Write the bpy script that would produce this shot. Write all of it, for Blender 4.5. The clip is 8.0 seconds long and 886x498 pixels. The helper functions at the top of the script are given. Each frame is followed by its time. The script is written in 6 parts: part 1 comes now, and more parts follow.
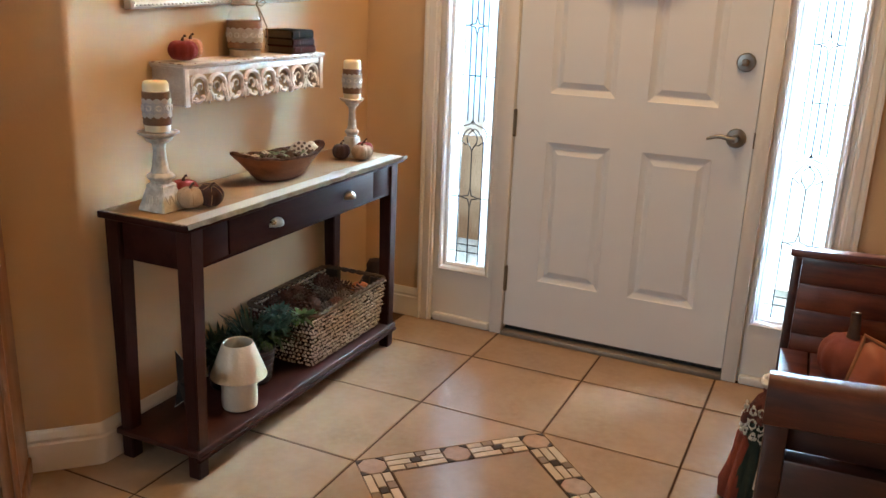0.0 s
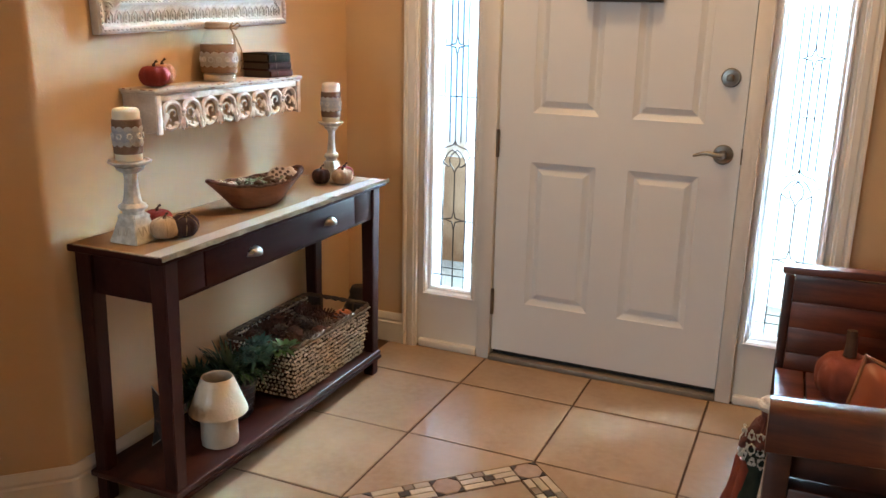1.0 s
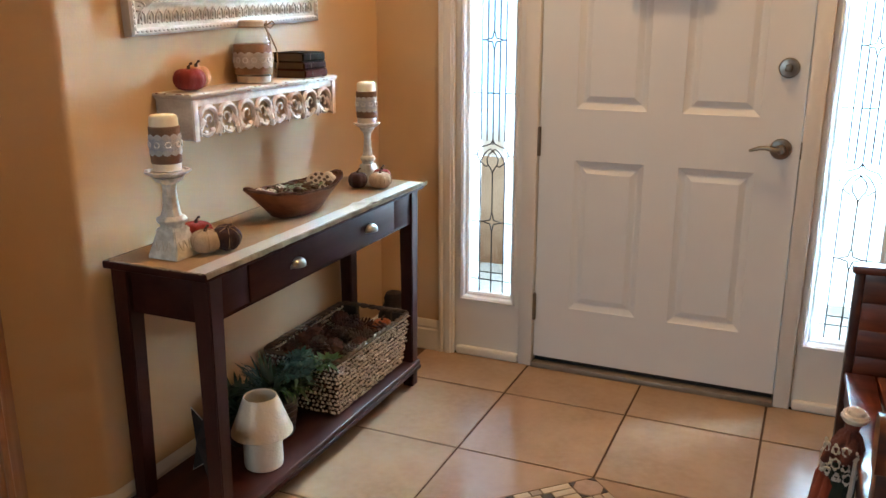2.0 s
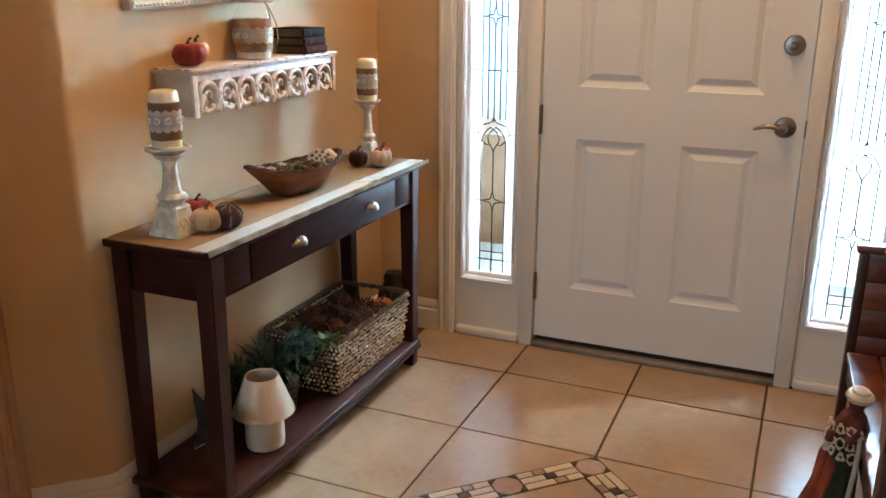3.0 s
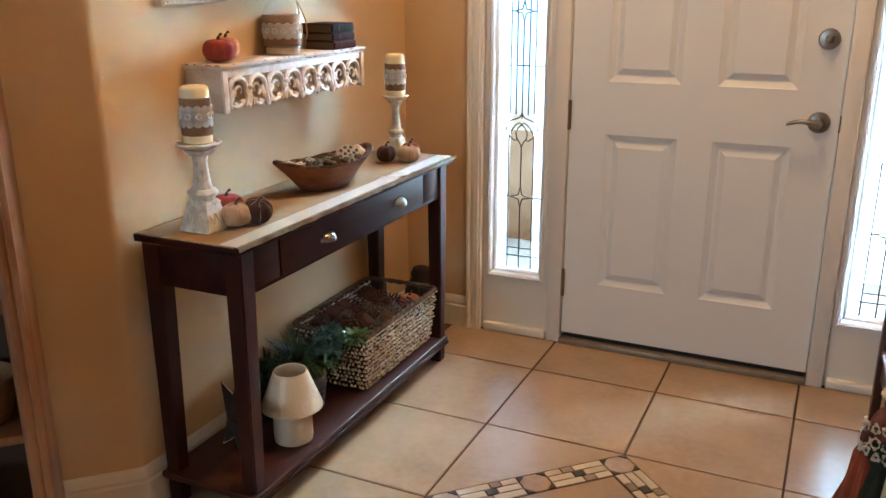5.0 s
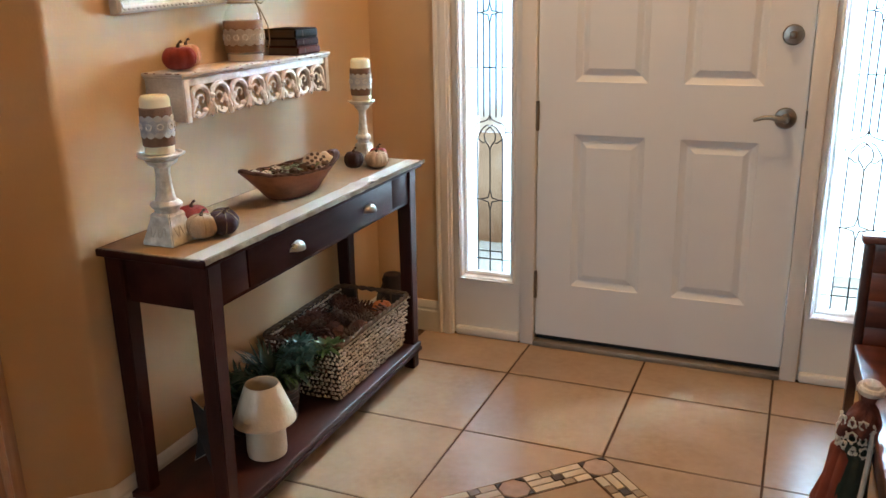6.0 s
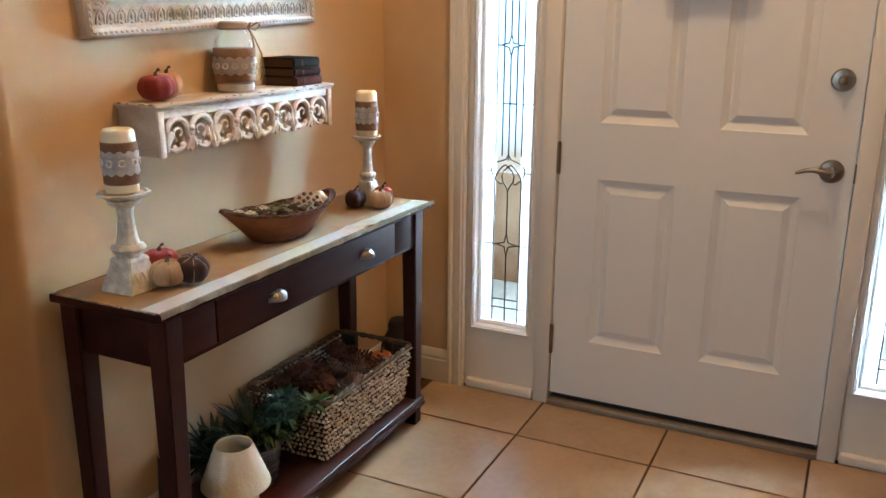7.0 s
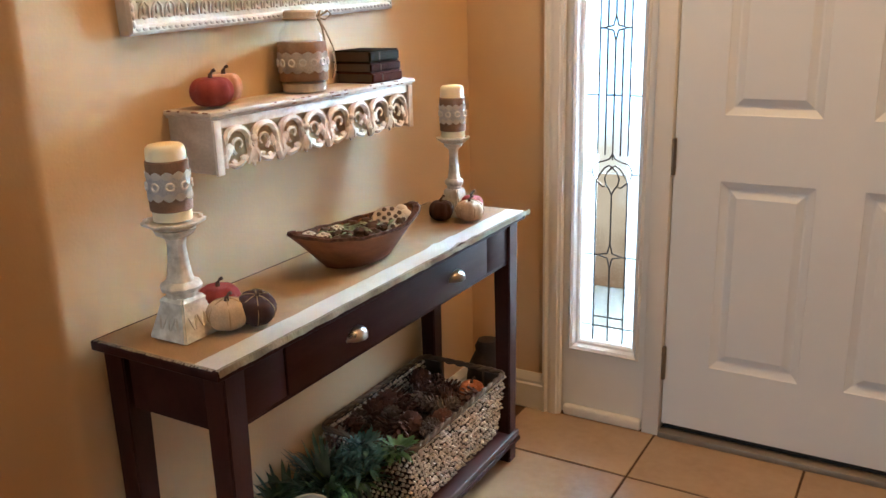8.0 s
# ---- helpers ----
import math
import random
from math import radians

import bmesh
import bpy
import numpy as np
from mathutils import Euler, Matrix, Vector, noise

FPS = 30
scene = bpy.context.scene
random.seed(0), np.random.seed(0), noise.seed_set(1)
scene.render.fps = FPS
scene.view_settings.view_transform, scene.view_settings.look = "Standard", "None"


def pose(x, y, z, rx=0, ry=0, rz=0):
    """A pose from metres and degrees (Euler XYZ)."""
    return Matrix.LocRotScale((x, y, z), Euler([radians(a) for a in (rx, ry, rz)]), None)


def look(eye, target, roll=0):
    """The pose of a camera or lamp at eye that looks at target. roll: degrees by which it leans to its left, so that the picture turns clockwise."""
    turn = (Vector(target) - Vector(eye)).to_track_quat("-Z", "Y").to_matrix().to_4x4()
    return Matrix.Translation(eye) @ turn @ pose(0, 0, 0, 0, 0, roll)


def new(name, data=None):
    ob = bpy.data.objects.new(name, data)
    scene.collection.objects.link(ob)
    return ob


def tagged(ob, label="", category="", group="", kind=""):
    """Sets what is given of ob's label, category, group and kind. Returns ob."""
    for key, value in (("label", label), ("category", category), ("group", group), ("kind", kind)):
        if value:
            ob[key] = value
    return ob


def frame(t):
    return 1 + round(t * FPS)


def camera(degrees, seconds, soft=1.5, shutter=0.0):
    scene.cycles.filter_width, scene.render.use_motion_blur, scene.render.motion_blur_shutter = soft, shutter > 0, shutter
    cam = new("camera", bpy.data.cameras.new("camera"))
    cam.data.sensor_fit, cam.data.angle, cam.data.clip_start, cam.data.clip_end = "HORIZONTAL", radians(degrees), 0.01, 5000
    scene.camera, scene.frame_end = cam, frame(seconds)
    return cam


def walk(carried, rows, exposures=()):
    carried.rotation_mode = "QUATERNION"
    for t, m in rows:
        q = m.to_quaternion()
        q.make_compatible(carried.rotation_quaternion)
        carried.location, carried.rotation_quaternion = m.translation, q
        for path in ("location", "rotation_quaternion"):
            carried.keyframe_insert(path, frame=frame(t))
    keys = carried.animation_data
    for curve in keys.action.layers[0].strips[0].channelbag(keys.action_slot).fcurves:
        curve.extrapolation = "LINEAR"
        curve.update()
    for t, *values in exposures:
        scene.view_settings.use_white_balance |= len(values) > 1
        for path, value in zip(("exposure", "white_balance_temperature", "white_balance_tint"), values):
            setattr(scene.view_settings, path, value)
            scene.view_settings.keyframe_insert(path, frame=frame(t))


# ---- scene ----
cam = camera(54.9, 8.0)
PATH = [
    (0, (1.21, -3.268, 1.417), (0.409, -1.529, 0.84), 2.2),
    (0.5, (1.206, -3.242, 1.423), (0.425, -1.484, 0.878), 1.6),
    (1, (1.174, -3.196, 1.411), (0.401, -1.43, 0.88), 1.2),
    (1.5, (1.055, -3.139, 1.411), (0.271, -1.376, 0.884), 0.0),
    (3, (0.942, -3.111, 1.397), (0.187, -1.355, 0.809), 0.2),
    (3.5, (0.938, -3.119, 1.4), (0.162, -1.375, 0.802), -0.0),
    (4, (0.933, -3.126, 1.397), (0.135, -1.395, 0.793), 0.7),
    (5.5, (0.919, -3.099, 1.392), (0.129, -1.359, 0.803), -1.0),
    (6, (0.909, -3.079, 1.391), (0.167, -1.318, 0.8), -1.1),
    (6.5, (0.914, -2.977, 1.402), (0.168, -1.212, 0.83), -0.7),
    (7, (0.923, -2.805, 1.401), (0.082, -1.071, 0.865), 0.4),
    (7.5, (0.865, -2.673, 1.391), (-0.085, -0.999, 0.849), -0.0),
    (8, (0.684, -2.515, 1.392), (-0.292, -0.863, 0.826), -1.6),
]
walk(cam, [(t, look(eye, target, roll)) for t, eye, target, roll in PATH], exposures=[(0, -0.08), (1, -0.06), (1.5, -0.10), (3, -0.14), (4, -0.13), (5.5, 0.04), (6, -0.10), (6.5, -0.23), (7, -0.21), (7.5, -0.05), (8, 0.0)])

# ---- light ----
scene.view_settings.exposure = 0.0
world = bpy.data.worlds.new("sky")
scene.world = world
world.use_nodes = True
wn = world.node_tree
sky = wn.nodes.new("ShaderNodeTexSky")
sky.sky_type = "NISHITA"
sky.sun_disc = False
sky.sun_elevation, sky.sun_rotation = radians(50), radians(200)
wn.links.new(sky.outputs[0], wn.nodes["Background"].inputs[0])
wn.nodes["Background"].inputs[1].default_value = 0.1


def lamp(name, kind, where, target, power, colour, size):
    data = bpy.data.lights.new(name, kind)
    data.energy, data.color = power, colour
    if kind == "SUN":
        data.angle = size
    elif kind == "AREA":
        data.shape, data.size = "DISK", size
    else:
        data.shadow_soft_size = size
    ob = new(name, data)
    ob.matrix_world = look(where, target)
    return ob


lamp("sun", "SUN", (-3, 6, 7), (0, 0, 0), 3.0, (1.0, 0.95, 0.86), radians(0.5))
# warm ceiling lamps of the hall
CEILING_LAMPS = [(0.45, -0.80, 71.0)]
for lx, ly, power in CEILING_LAMPS:
    lamp("ceiling_bulb", "POINT", (lx, ly, 3.22), (lx, ly, 0), power, (1.0, 0.655, 0.33), 0.12)


# cool fill light for the door, added in an unseen opening behind
back_fill = lamp("back_fill_light", "AREA", (-0.75, -6.34, 1.475), (-0.3, 0.0, 1.2), 48.0, (0.62, 0.84, 1.0), 1.6)
back_fill.data.shape, back_fill.data.size, back_fill.data.size_y = "RECTANGLE", 1.75, 1.4


# ---- materials ----
def surface(name, colour, rough=0.6, metal=0.0, other=None, amount=0.5, scale=6.0, fine=0.0, fine_scale=120.0,
            bump=0.0, bump_scale=60.0, sharp=0.5, stretch=(1, 1, 1), spread=0.0, sheen=0.0, coat=0.0, rough_var=0.1, sub=0.0, spec=0.5):
    """A procedural surface: two colours mixed by large noise, fine grain on top, uneven gloss and a relief."""
    m = bpy.data.materials.new(name)
    m.use_nodes = True
    t = m.node_tree
    n, l = t.nodes, t.links
    b = n["Principled BSDF"]
    b.inputs["Metallic"].default_value = metal
    b.inputs["Sheen Weight"].default_value = sheen
    b.inputs["Coat Weight"].default_value = coat
    b.inputs["Specular IOR Level"].default_value = spec
    b.inputs["Coat Roughness"].default_value = 0.15
    b.inputs["Subsurface Weight"].default_value = sub
    b.inputs["Subsurface Radius"].default_value = (0.01, 0.006, 0.003)
    co = n.new("ShaderNodeTexCoord")
    mp = n.new("ShaderNodeMapping")
    mp.inputs["Scale"].default_value = stretch
    l.new(co.outputs["Object"], mp.inputs["Vector"])
    big = n.new("ShaderNodeTexNoise")
    big.inputs["Scale"].default_value = scale
    big.inputs["Detail"].default_value = 6
    l.new(mp.outputs[0], big.inputs["Vector"])
    ramp = n.new("ShaderNodeMapRange")
    ramp.inputs["From Min"].default_value = 0.5 - 0.5 * (1 - sharp) * 0.6
    ramp.inputs["From Max"].default_value = 0.5 + 0.5 * (1 - sharp) * 0.6
    ramp.inputs["To Max"].default_value = amount
    l.new(big.outputs["Fac"], ramp.inputs["Value"])
    mix = n.new("ShaderNodeMix")
    mix.data_type = "RGBA"
    mix.inputs["A"].default_value = (*colour, 1)
    mix.inputs["B"].default_value = (*(other or [c * 0.75 for c in colour]), 1)
    l.new(ramp.outputs[0], mix.inputs["Factor"])
    out = mix.outputs["Result"]
    if fine:
        grain = n.new("ShaderNodeTexNoise")
        grain.inputs["Scale"].default_value = fine_scale
        grain.inputs["Detail"].default_value = 3
        l.new(mp.outputs[0], grain.inputs["Vector"])
        g = n.new("ShaderNodeMapRange")
        g.inputs["To Min"].default_value, g.inputs["To Max"].default_value = 1 - fine, 1 + fine
        g.inputs["From Min"].default_value, g.inputs["From Max"].default_value = 0.3, 0.7
        l.new(grain.outputs["Fac"], g.inputs["Value"])
        mul = n.new("ShaderNodeVectorMath")
        mul.operation = "SCALE"
        l.new(out, mul.inputs[0])
        l.new(g.outputs[0], mul.inputs["Scale"])
        out = mul.outputs[0]
    if spread:
        info = n.new("ShaderNodeObjectInfo")
        hs = n.new("ShaderNodeHueSaturation")
        r = n.new("ShaderNodeMapRange")
        r.inputs["To Min"].default_value, r.inputs["To Max"].default_value = 1 - spread, 1 + spread
        l.new(info.outputs["Random"], r.inputs["Value"])
        l.new(r.outputs[0], hs.inputs["Value"])
        l.new(out, hs.inputs["Color"])
        out = hs.outputs[0]
    l.new(out, b.inputs["Base Color"])
    rr = n.new("ShaderNodeMapRange")
    rr.inputs["To Min"].default_value, rr.inputs["To Max"].default_value = max(0.02, rough - rough_var), min(1, rough + rough_var)
    l.new(big.outputs["Fac"], rr.inputs["Value"])
    l.new(rr.outputs[0], b.inputs["Roughness"])
    if bump:
        rel = n.new("ShaderNodeTexNoise")
        rel.inputs["Scale"].default_value = bump_scale
        rel.inputs["Detail"].default_value = 5
        l.new(mp.outputs[0], rel.inputs["Vector"])
        bp = n.new("ShaderNodeBump")
        bp.inputs["Strength"].default_value = bump
        bp.inputs["Distance"].default_value = 0.004
        l.new(rel.outputs["Fac"], bp.inputs["Height"])
        l.new(bp.outputs[0], b.inputs["Normal"])
    return m


def weave(name, colour, other, threads=500.0, rough=0.95, bump=0.5):
    """Woven cloth: two crossed wave patterns in colour and relief."""
    m = surface(name, colour, rough, other=other, amount=0.6, scale=25, fine=0.15, fine_scale=400, sheen=0.04)
    n, l = m.node_tree.nodes, m.node_tree.links
    co = n.new("ShaderNodeTexCoord")
    heights = []
    for axis in ("X", "Y", "Z"):
        w = n.new("ShaderNodeTexWave")
        w.bands_direction = axis
        w.inputs["Scale"].default_value = threads / 2.0
        w.inputs["Distortion"].default_value = 1.5
        w.inputs["Detail Scale"].default_value = 3
        l.new(co.outputs["Object"], w.inputs["Vector"])
        heights.append(w.outputs["Fac"])
    add = n.new("ShaderNodeMath")
    l.new(heights[0], add.inputs[0])
    l.new(heights[1], add.inputs[1])
    more = n.new("ShaderNodeMath")
    l.new(add.outputs[0], more.inputs[0])
    l.new(heights[2], more.inputs[1])
    bp = n.new("ShaderNodeBump")
    bp.inputs["Strength"].default_value = bump
    bp.inputs["Distance"].default_value = 0.002
    l.new(more.outputs[0], bp.inputs["Height"])
    l.new(bp.outputs[0], n["Principled BSDF"].inputs["Normal"])
    return m


def glass(name, tint, gloss, rough, wavy=0.0, wave_scale=30.0, milky=0.0):
    """A pane that lets light through, mirrors a little, and bends nothing but its own gloss."""
    m = bpy.data.materials.new(name)
    m.use_nodes = True
    n, l = m.node_tree.nodes, m.node_tree.links
    n.remove(n["Principled BSDF"])
    tr = n.new("ShaderNodeBsdfTransparent")
    tr.inputs[0].default_value = (*tint, 1)
    gl = n.new("ShaderNodeBsdfGlossy")
    gl.inputs["Roughness"].default_value = rough
    mix = n.new("ShaderNodeMixShader")
    fr = n.new("ShaderNodeFresnel")
    fr.inputs["IOR"].default_value = 1.2 + gloss
    l.new(fr.outputs[0], mix.inputs[0])
    clear = tr.outputs[0]
    if milky:
        scatter = n.new("ShaderNodeBsdfTranslucent")
        both = n.new("ShaderNodeMixShader")
        both.inputs[0].default_value = milky
        l.new(tr.outputs[0], both.inputs[1])
        l.new(scatter.outputs[0], both.inputs[2])
        clear = both.outputs[0]
    l.new(clear, mix.inputs[1])
    l.new(gl.outputs[0], mix.inputs[2])
    if wavy:
        no = n.new("ShaderNodeTexNoise")
        no.inputs["Scale"].default_value = wave_scale
        bp = n.new("ShaderNodeBump")
        bp.inputs["Strength"].default_value = wavy
        l.new(no.outputs["Fac"], bp.inputs["Height"])
        l.new(bp.outputs[0], gl.inputs["Normal"])
    l.new(mix.outputs[0], n["Material Output"].inputs["Surface"])
    return m


WALL = surface("wall_paint", (0.605, 0.420, 0.244), 0.75, other=(0.565, 0.390, 0.225), amount=0.5, scale=1.5, bump=0.12, bump_scale=140)
CEIL = surface("ceiling_paint", (0.75, 0.70, 0.62), 0.9, bump=0.2, bump_scale=60)
TRIM = surface("white_trim_paint", (0.80, 0.785, 0.755), 0.42, other=(0.76, 0.745, 0.71), amount=0.6, scale=3, bump=0.03, bump_scale=90)
DOORP = surface("door_paint", (0.79, 0.82, 0.86), 0.42, other=(0.76, 0.79, 0.83), amount=0.6, scale=2, bump=0.04, bump_scale=70)


def tile_glaze(name):
    """Glazed beige tile, softly clouded, each tile a little different."""
    m = bpy.data.materials.new(name)
    m.use_nodes = True
    n, l = m.node_tree.nodes, m.node_tree.links
    b = n["Principled BSDF"]
    place = n.new("ShaderNodeTexCoord")
    info = n.new("ShaderNodeObjectInfo")
    shift = n.new("ShaderNodeVectorMath")
    shift.operation = "MULTIPLY_ADD"
    shift.inputs[1].default_value = (9, 9, 9)
    l.new(info.outputs["Random"], shift.inputs[0])
    l.new(place.outputs["Object"], shift.inputs[2])
    colour = None
    for scale, detail, dark, light in ((5.0, 3, (0.300, 0.198, 0.120, 1), (0.405, 0.285, 0.186, 1)), (38.0, 4, None, (0.44, 0.31, 0.205, 1))):
        t = n.new("ShaderNodeTexNoise")
        t.inputs["Scale"].default_value, t.inputs["Detail"].default_value = scale, detail
        l.new(shift.outputs[0], t.inputs["Vector"])
        amount = n.new("ShaderNodeMapRange")
        amount.inputs["From Min"].default_value, amount.inputs["From Max"].default_value = 0.25, 0.75
        amount.inputs["To Max"].default_value = 1.0 if dark else 0.45
        l.new(t.outputs["Fac"], amount.inputs["Value"])
        mix = n.new("ShaderNodeMix")
        mix.data_type = "RGBA"
        l.new(amount.outputs[0], mix.inputs[0])
        if dark:
            mix.inputs[6].default_value = dark
        else:
            l.new(colour, mix.inputs[6])
        mix.inputs[7].default_value = light
        colour = mix.outputs[2]
    vary = n.new("ShaderNodeMapRange")
    vary.inputs["To Min"].default_value, vary.inputs["To Max"].default_value = 0.94, 1.06
    l.new(info.outputs["Random"], vary.inputs["Value"])
    tint = n.new("ShaderNodeVectorMath")
    tint.operation = "SCALE"
    l.new(colour, tint.inputs[0])
    l.new(vary.outputs[0], tint.inputs["Scale"])
    l.new(tint.outputs[0], b.inputs["Base Color"])
    b.inputs["Roughness"].default_value = 0.24
    return m


TILE = tile_glaze("ceramic_tile")
GROUT = surface("grout", (0.085, 0.046, 0.025), 0.95, spec=0.1, fine=0.2, bump=0.3, bump_scale=300)
MOS_LIGHT = surface("mosaic_cream", (0.55, 0.45, 0.32), 0.35, other=(0.44, 0.34, 0.24), amount=0.6, scale=12, spread=0.12)
MOS_BROWN = surface("mosaic_brown", (0.27, 0.19, 0.12), 0.35, other=(0.20, 0.14, 0.09), scale=14, spread=0.2)
MOS_DARK = surface("mosaic_dark", (0.050, 0.035, 0.023), 0.5, scale=14)
MOS_ROUND = surface("mosaic_tumbled_stone", (0.40, 0.28, 0.20), 0.45, other=(0.31, 0.21, 0.15), amount=0.8, scale=30, fine=0.1, spread=0.1)
SILL = surface("threshold_metal", (0.30, 0.27, 0.23), 0.5, metal=0.6, other=(0.22, 0.19, 0.16), scale=20)
BLACK = surface("black_rubber", (0.015, 0.014, 0.013), 0.7)
NICKEL = surface("satin_nickel", (0.52, 0.49, 0.45), 0.28, metal=1.0, fine=0.05)
AGED = surface("aged_satin_nickel", (0.30, 0.275, 0.25), 0.33, metal=1.0, other=(0.22, 0.20, 0.18), amount=0.6, scale=40, fine=0.05)
BRONZE = surface("aged_hinge_metal", (0.23, 0.19, 0.15), 0.4, metal=0.9, scale=40)
LEAD = surface("lead_came", (0.09, 0.085, 0.08), 0.45, metal=0.7, scale=60)
GLASS_CLEAR = glass("bevelled_glass", (0.93, 0.95, 0.95), 0.25, 0.03, 0.25, 25)
GLASS_RAIN = glass("textured_glass", (0.96, 0.98, 0.98), 0.25, 0.2, 0.5, 120, 0.12)
# clear glass tinted grey-brown, painting in the dim view behind the lower panes
GLASS_DIM = glass("bevelled_glass_dimmed", (0.80, 0.75, 0.69), 0.35, 0.08, 0.8, 14)
MAHOGANY = surface("dark_mahogany", (0.034, 0.0085, 0.0055), 0.48, spec=0.10, other=(0.022, 0.005, 0.004), amount=0.8, scale=4, stretch=(6, 0.7, 6), fine=0.12, fine_scale=60, bump=0.04)
MAHOGANY_UP = surface("dark_mahogany_upright", (0.036, 0.009, 0.006), 0.40, spec=0.22, other=(0.024, 0.006, 0.0045), amount=0.8, scale=4, stretch=(6, 6, 0.7), fine=0.12, fine_scale=60, bump=0.04)
# mahogany copy, lightened and reddened for the side light on the lower shelf
SHELF_LIT = surface("lit_mahogany_board", (0.052, 0.0135, 0.008), 0.36, spec=0.3, other=(0.028, 0.007, 0.005), amount=0.8, scale=4, stretch=(6, 0.7, 6), fine=0.12, fine_scale=60, bump=0.04)
WHITEWOOD = surface("distressed_white_wood", (0.64, 0.58, 0.50), 0.65, other=(0.40, 0.31, 0.23), amount=0.55, scale=14, sharp=0.6, fine=0.08, bump=0.25, bump_scale=60, stretch=(1, 0.5, 1.4))


# ---- mesh helpers ----
def thing(name, where, label, category, group="", kind=""):
    ob = new(name)
    ob.location = where
    ob.empty_display_size = 0.05
    return tagged(ob, label, category, group, kind)


def mesh_of(bm, name, material, smooth=False):
    me = bpy.data.meshes.new(name)
    bmesh.ops.recalc_face_normals(bm, faces=bm.faces)
    bm.to_mesh(me)
    bm.free()
    me.materials.append(material)
    if smooth:
        me.polygons.foreach_set("use_smooth", [True] * len(me.polygons))
        me.set_sharp_from_angle(angle=radians(40))
    return me


def root_place(ob):
    p = Vector((0, 0, 0))
    while ob is not None:
        p += ob.location
        ob = ob.parent
    return p


def part(name, bm, material, parent=None, label="", smooth=True, kind=""):
    """Links a bmesh, built in the world's place, as one mesh object under its thing."""
    if parent is not None:
        bmesh.ops.translate(bm, verts=bm.verts, vec=-root_place(parent))
    ob = new(name, mesh_of(bm, name, material, smooth))
    ob.parent = parent
    return tagged(ob, label, kind=kind)


def solo(name, bm, material, label, category, group="", kind="", smooth=True):
    return tagged(part(name, bm, material, None, smooth=smooth), label, category, group, kind)


def box(bm, x0, x1, y0, y1, z0, z1, bevel=0.0, seg=2):
    m = Matrix.Translation(((x0 + x1) / 2, (y0 + y1) / 2, (z0 + z1) / 2)) @ Matrix.Diagonal((abs(x1 - x0), abs(y1 - y0), abs(z1 - z0), 1))
    vs = bmesh.ops.create_cube(bm, size=1.0, matrix=m)["verts"]
    if bevel:
        es = list({e for v in vs for e in v.link_edges})
        bmesh.ops.bevel(bm, geom=es, offset=bevel, segments=seg, affect="EDGES", profile=0.5)
    return bm


def boxed(*a, **k):
    return box(bmesh.new(), *a, **k)


def lathe(bm, profile, centre, seg=24, wobble=0.0, lobes=0, lobe=0.0, squash=1.0):
    """Turns (radius, height) pairs round the upright axis through centre."""
    rings = []
    for r, z in profile:
        ring = []
        for k in range(seg):
            a = 2 * math.pi * k / seg
            f = 1 + (lobe * (abs(math.cos(lobes * a / 2)) - 1) if lobes else 0)
            f *= 1 + wobble * noise.noise(Vector((math.cos(a) * 2, math.sin(a) * 2, z * 20)))
            ring.append(bm.verts.new((centre[0] + r * f * math.cos(a), centre[1] + r * f * math.sin(a) * squash, centre[2] + z)))
        rings.append(ring)
    for a, b in zip(rings, rings[1:]):
        for k in range(seg):
            bm.faces.new((a[k], a[(k + 1) % seg], b[(k + 1) % seg], b[k]))
    for ring in (rings[0], rings[-1]):
        bm.faces.new(ring)
    return bm


def tube(bm, points, r, seg=6, closed=False, taper=None):
    pts = [Vector(p) for p in points]
    count = len(pts)
    rings = []
    for i, p in enumerate(pts):
        a = pts[(i - 1) % count] if closed or i else p
        b = pts[(i + 1) % count] if closed or i < count - 1 else p
        d = (b - a).normalized()
        side = d.cross(Vector((0.31, 0.17, 0.93)))
        side = side.normalized() if side.length > 1e-4 else d.orthogonal().normalized()
        up = side.cross(d)
        rad = r * (taper[i] if taper else 1)
        rings.append([bm.verts.new(p + rad * (math.cos(2 * math.pi * k / seg) * side + math.sin(2 * math.pi * k / seg) * up)) for k in range(seg)])
    pairs = list(zip(rings, rings[1:])) + ([(rings[-1], rings[0])] if closed else [])
    for a, b in pairs:
        for k in range(seg):
            bm.faces.new((a[k], a[(k + 1) % seg], b[(k + 1) % seg], b[k]))
    if not closed:
        bm.faces.new(rings[0])
        bm.faces.new(rings[-1])
    return bm


def blob(bm, centre, size, sub=2, rough=0.0, seed=0.0):
    vs = bmesh.ops.create_icosphere(bm, subdivisions=sub, radius=1.0)["verts"]
    for v in vs:
        k = 1 + rough * noise.noise(v.co * 2.5 + Vector((seed, seed * 1.7, 0)))
        v.co = Vector(centre) + Vector((v.co.x * size[0], v.co.y * size[1], v.co.z * size[2])) * k
    return bm


def prism(bm, outline, z0, z1):
    lo = [bm.verts.new((x, y, z0)) for x, y in outline]
    hi = [bm.verts.new((x, y, z1)) for x, y in outline]
    bm.faces.new(lo)
    bm.faces.new(hi)
    for k in range(len(lo)):
        j = (k + 1) % len(lo)
        bm.faces.new((lo[k], lo[j], hi[j], hi[k]))
    return bm


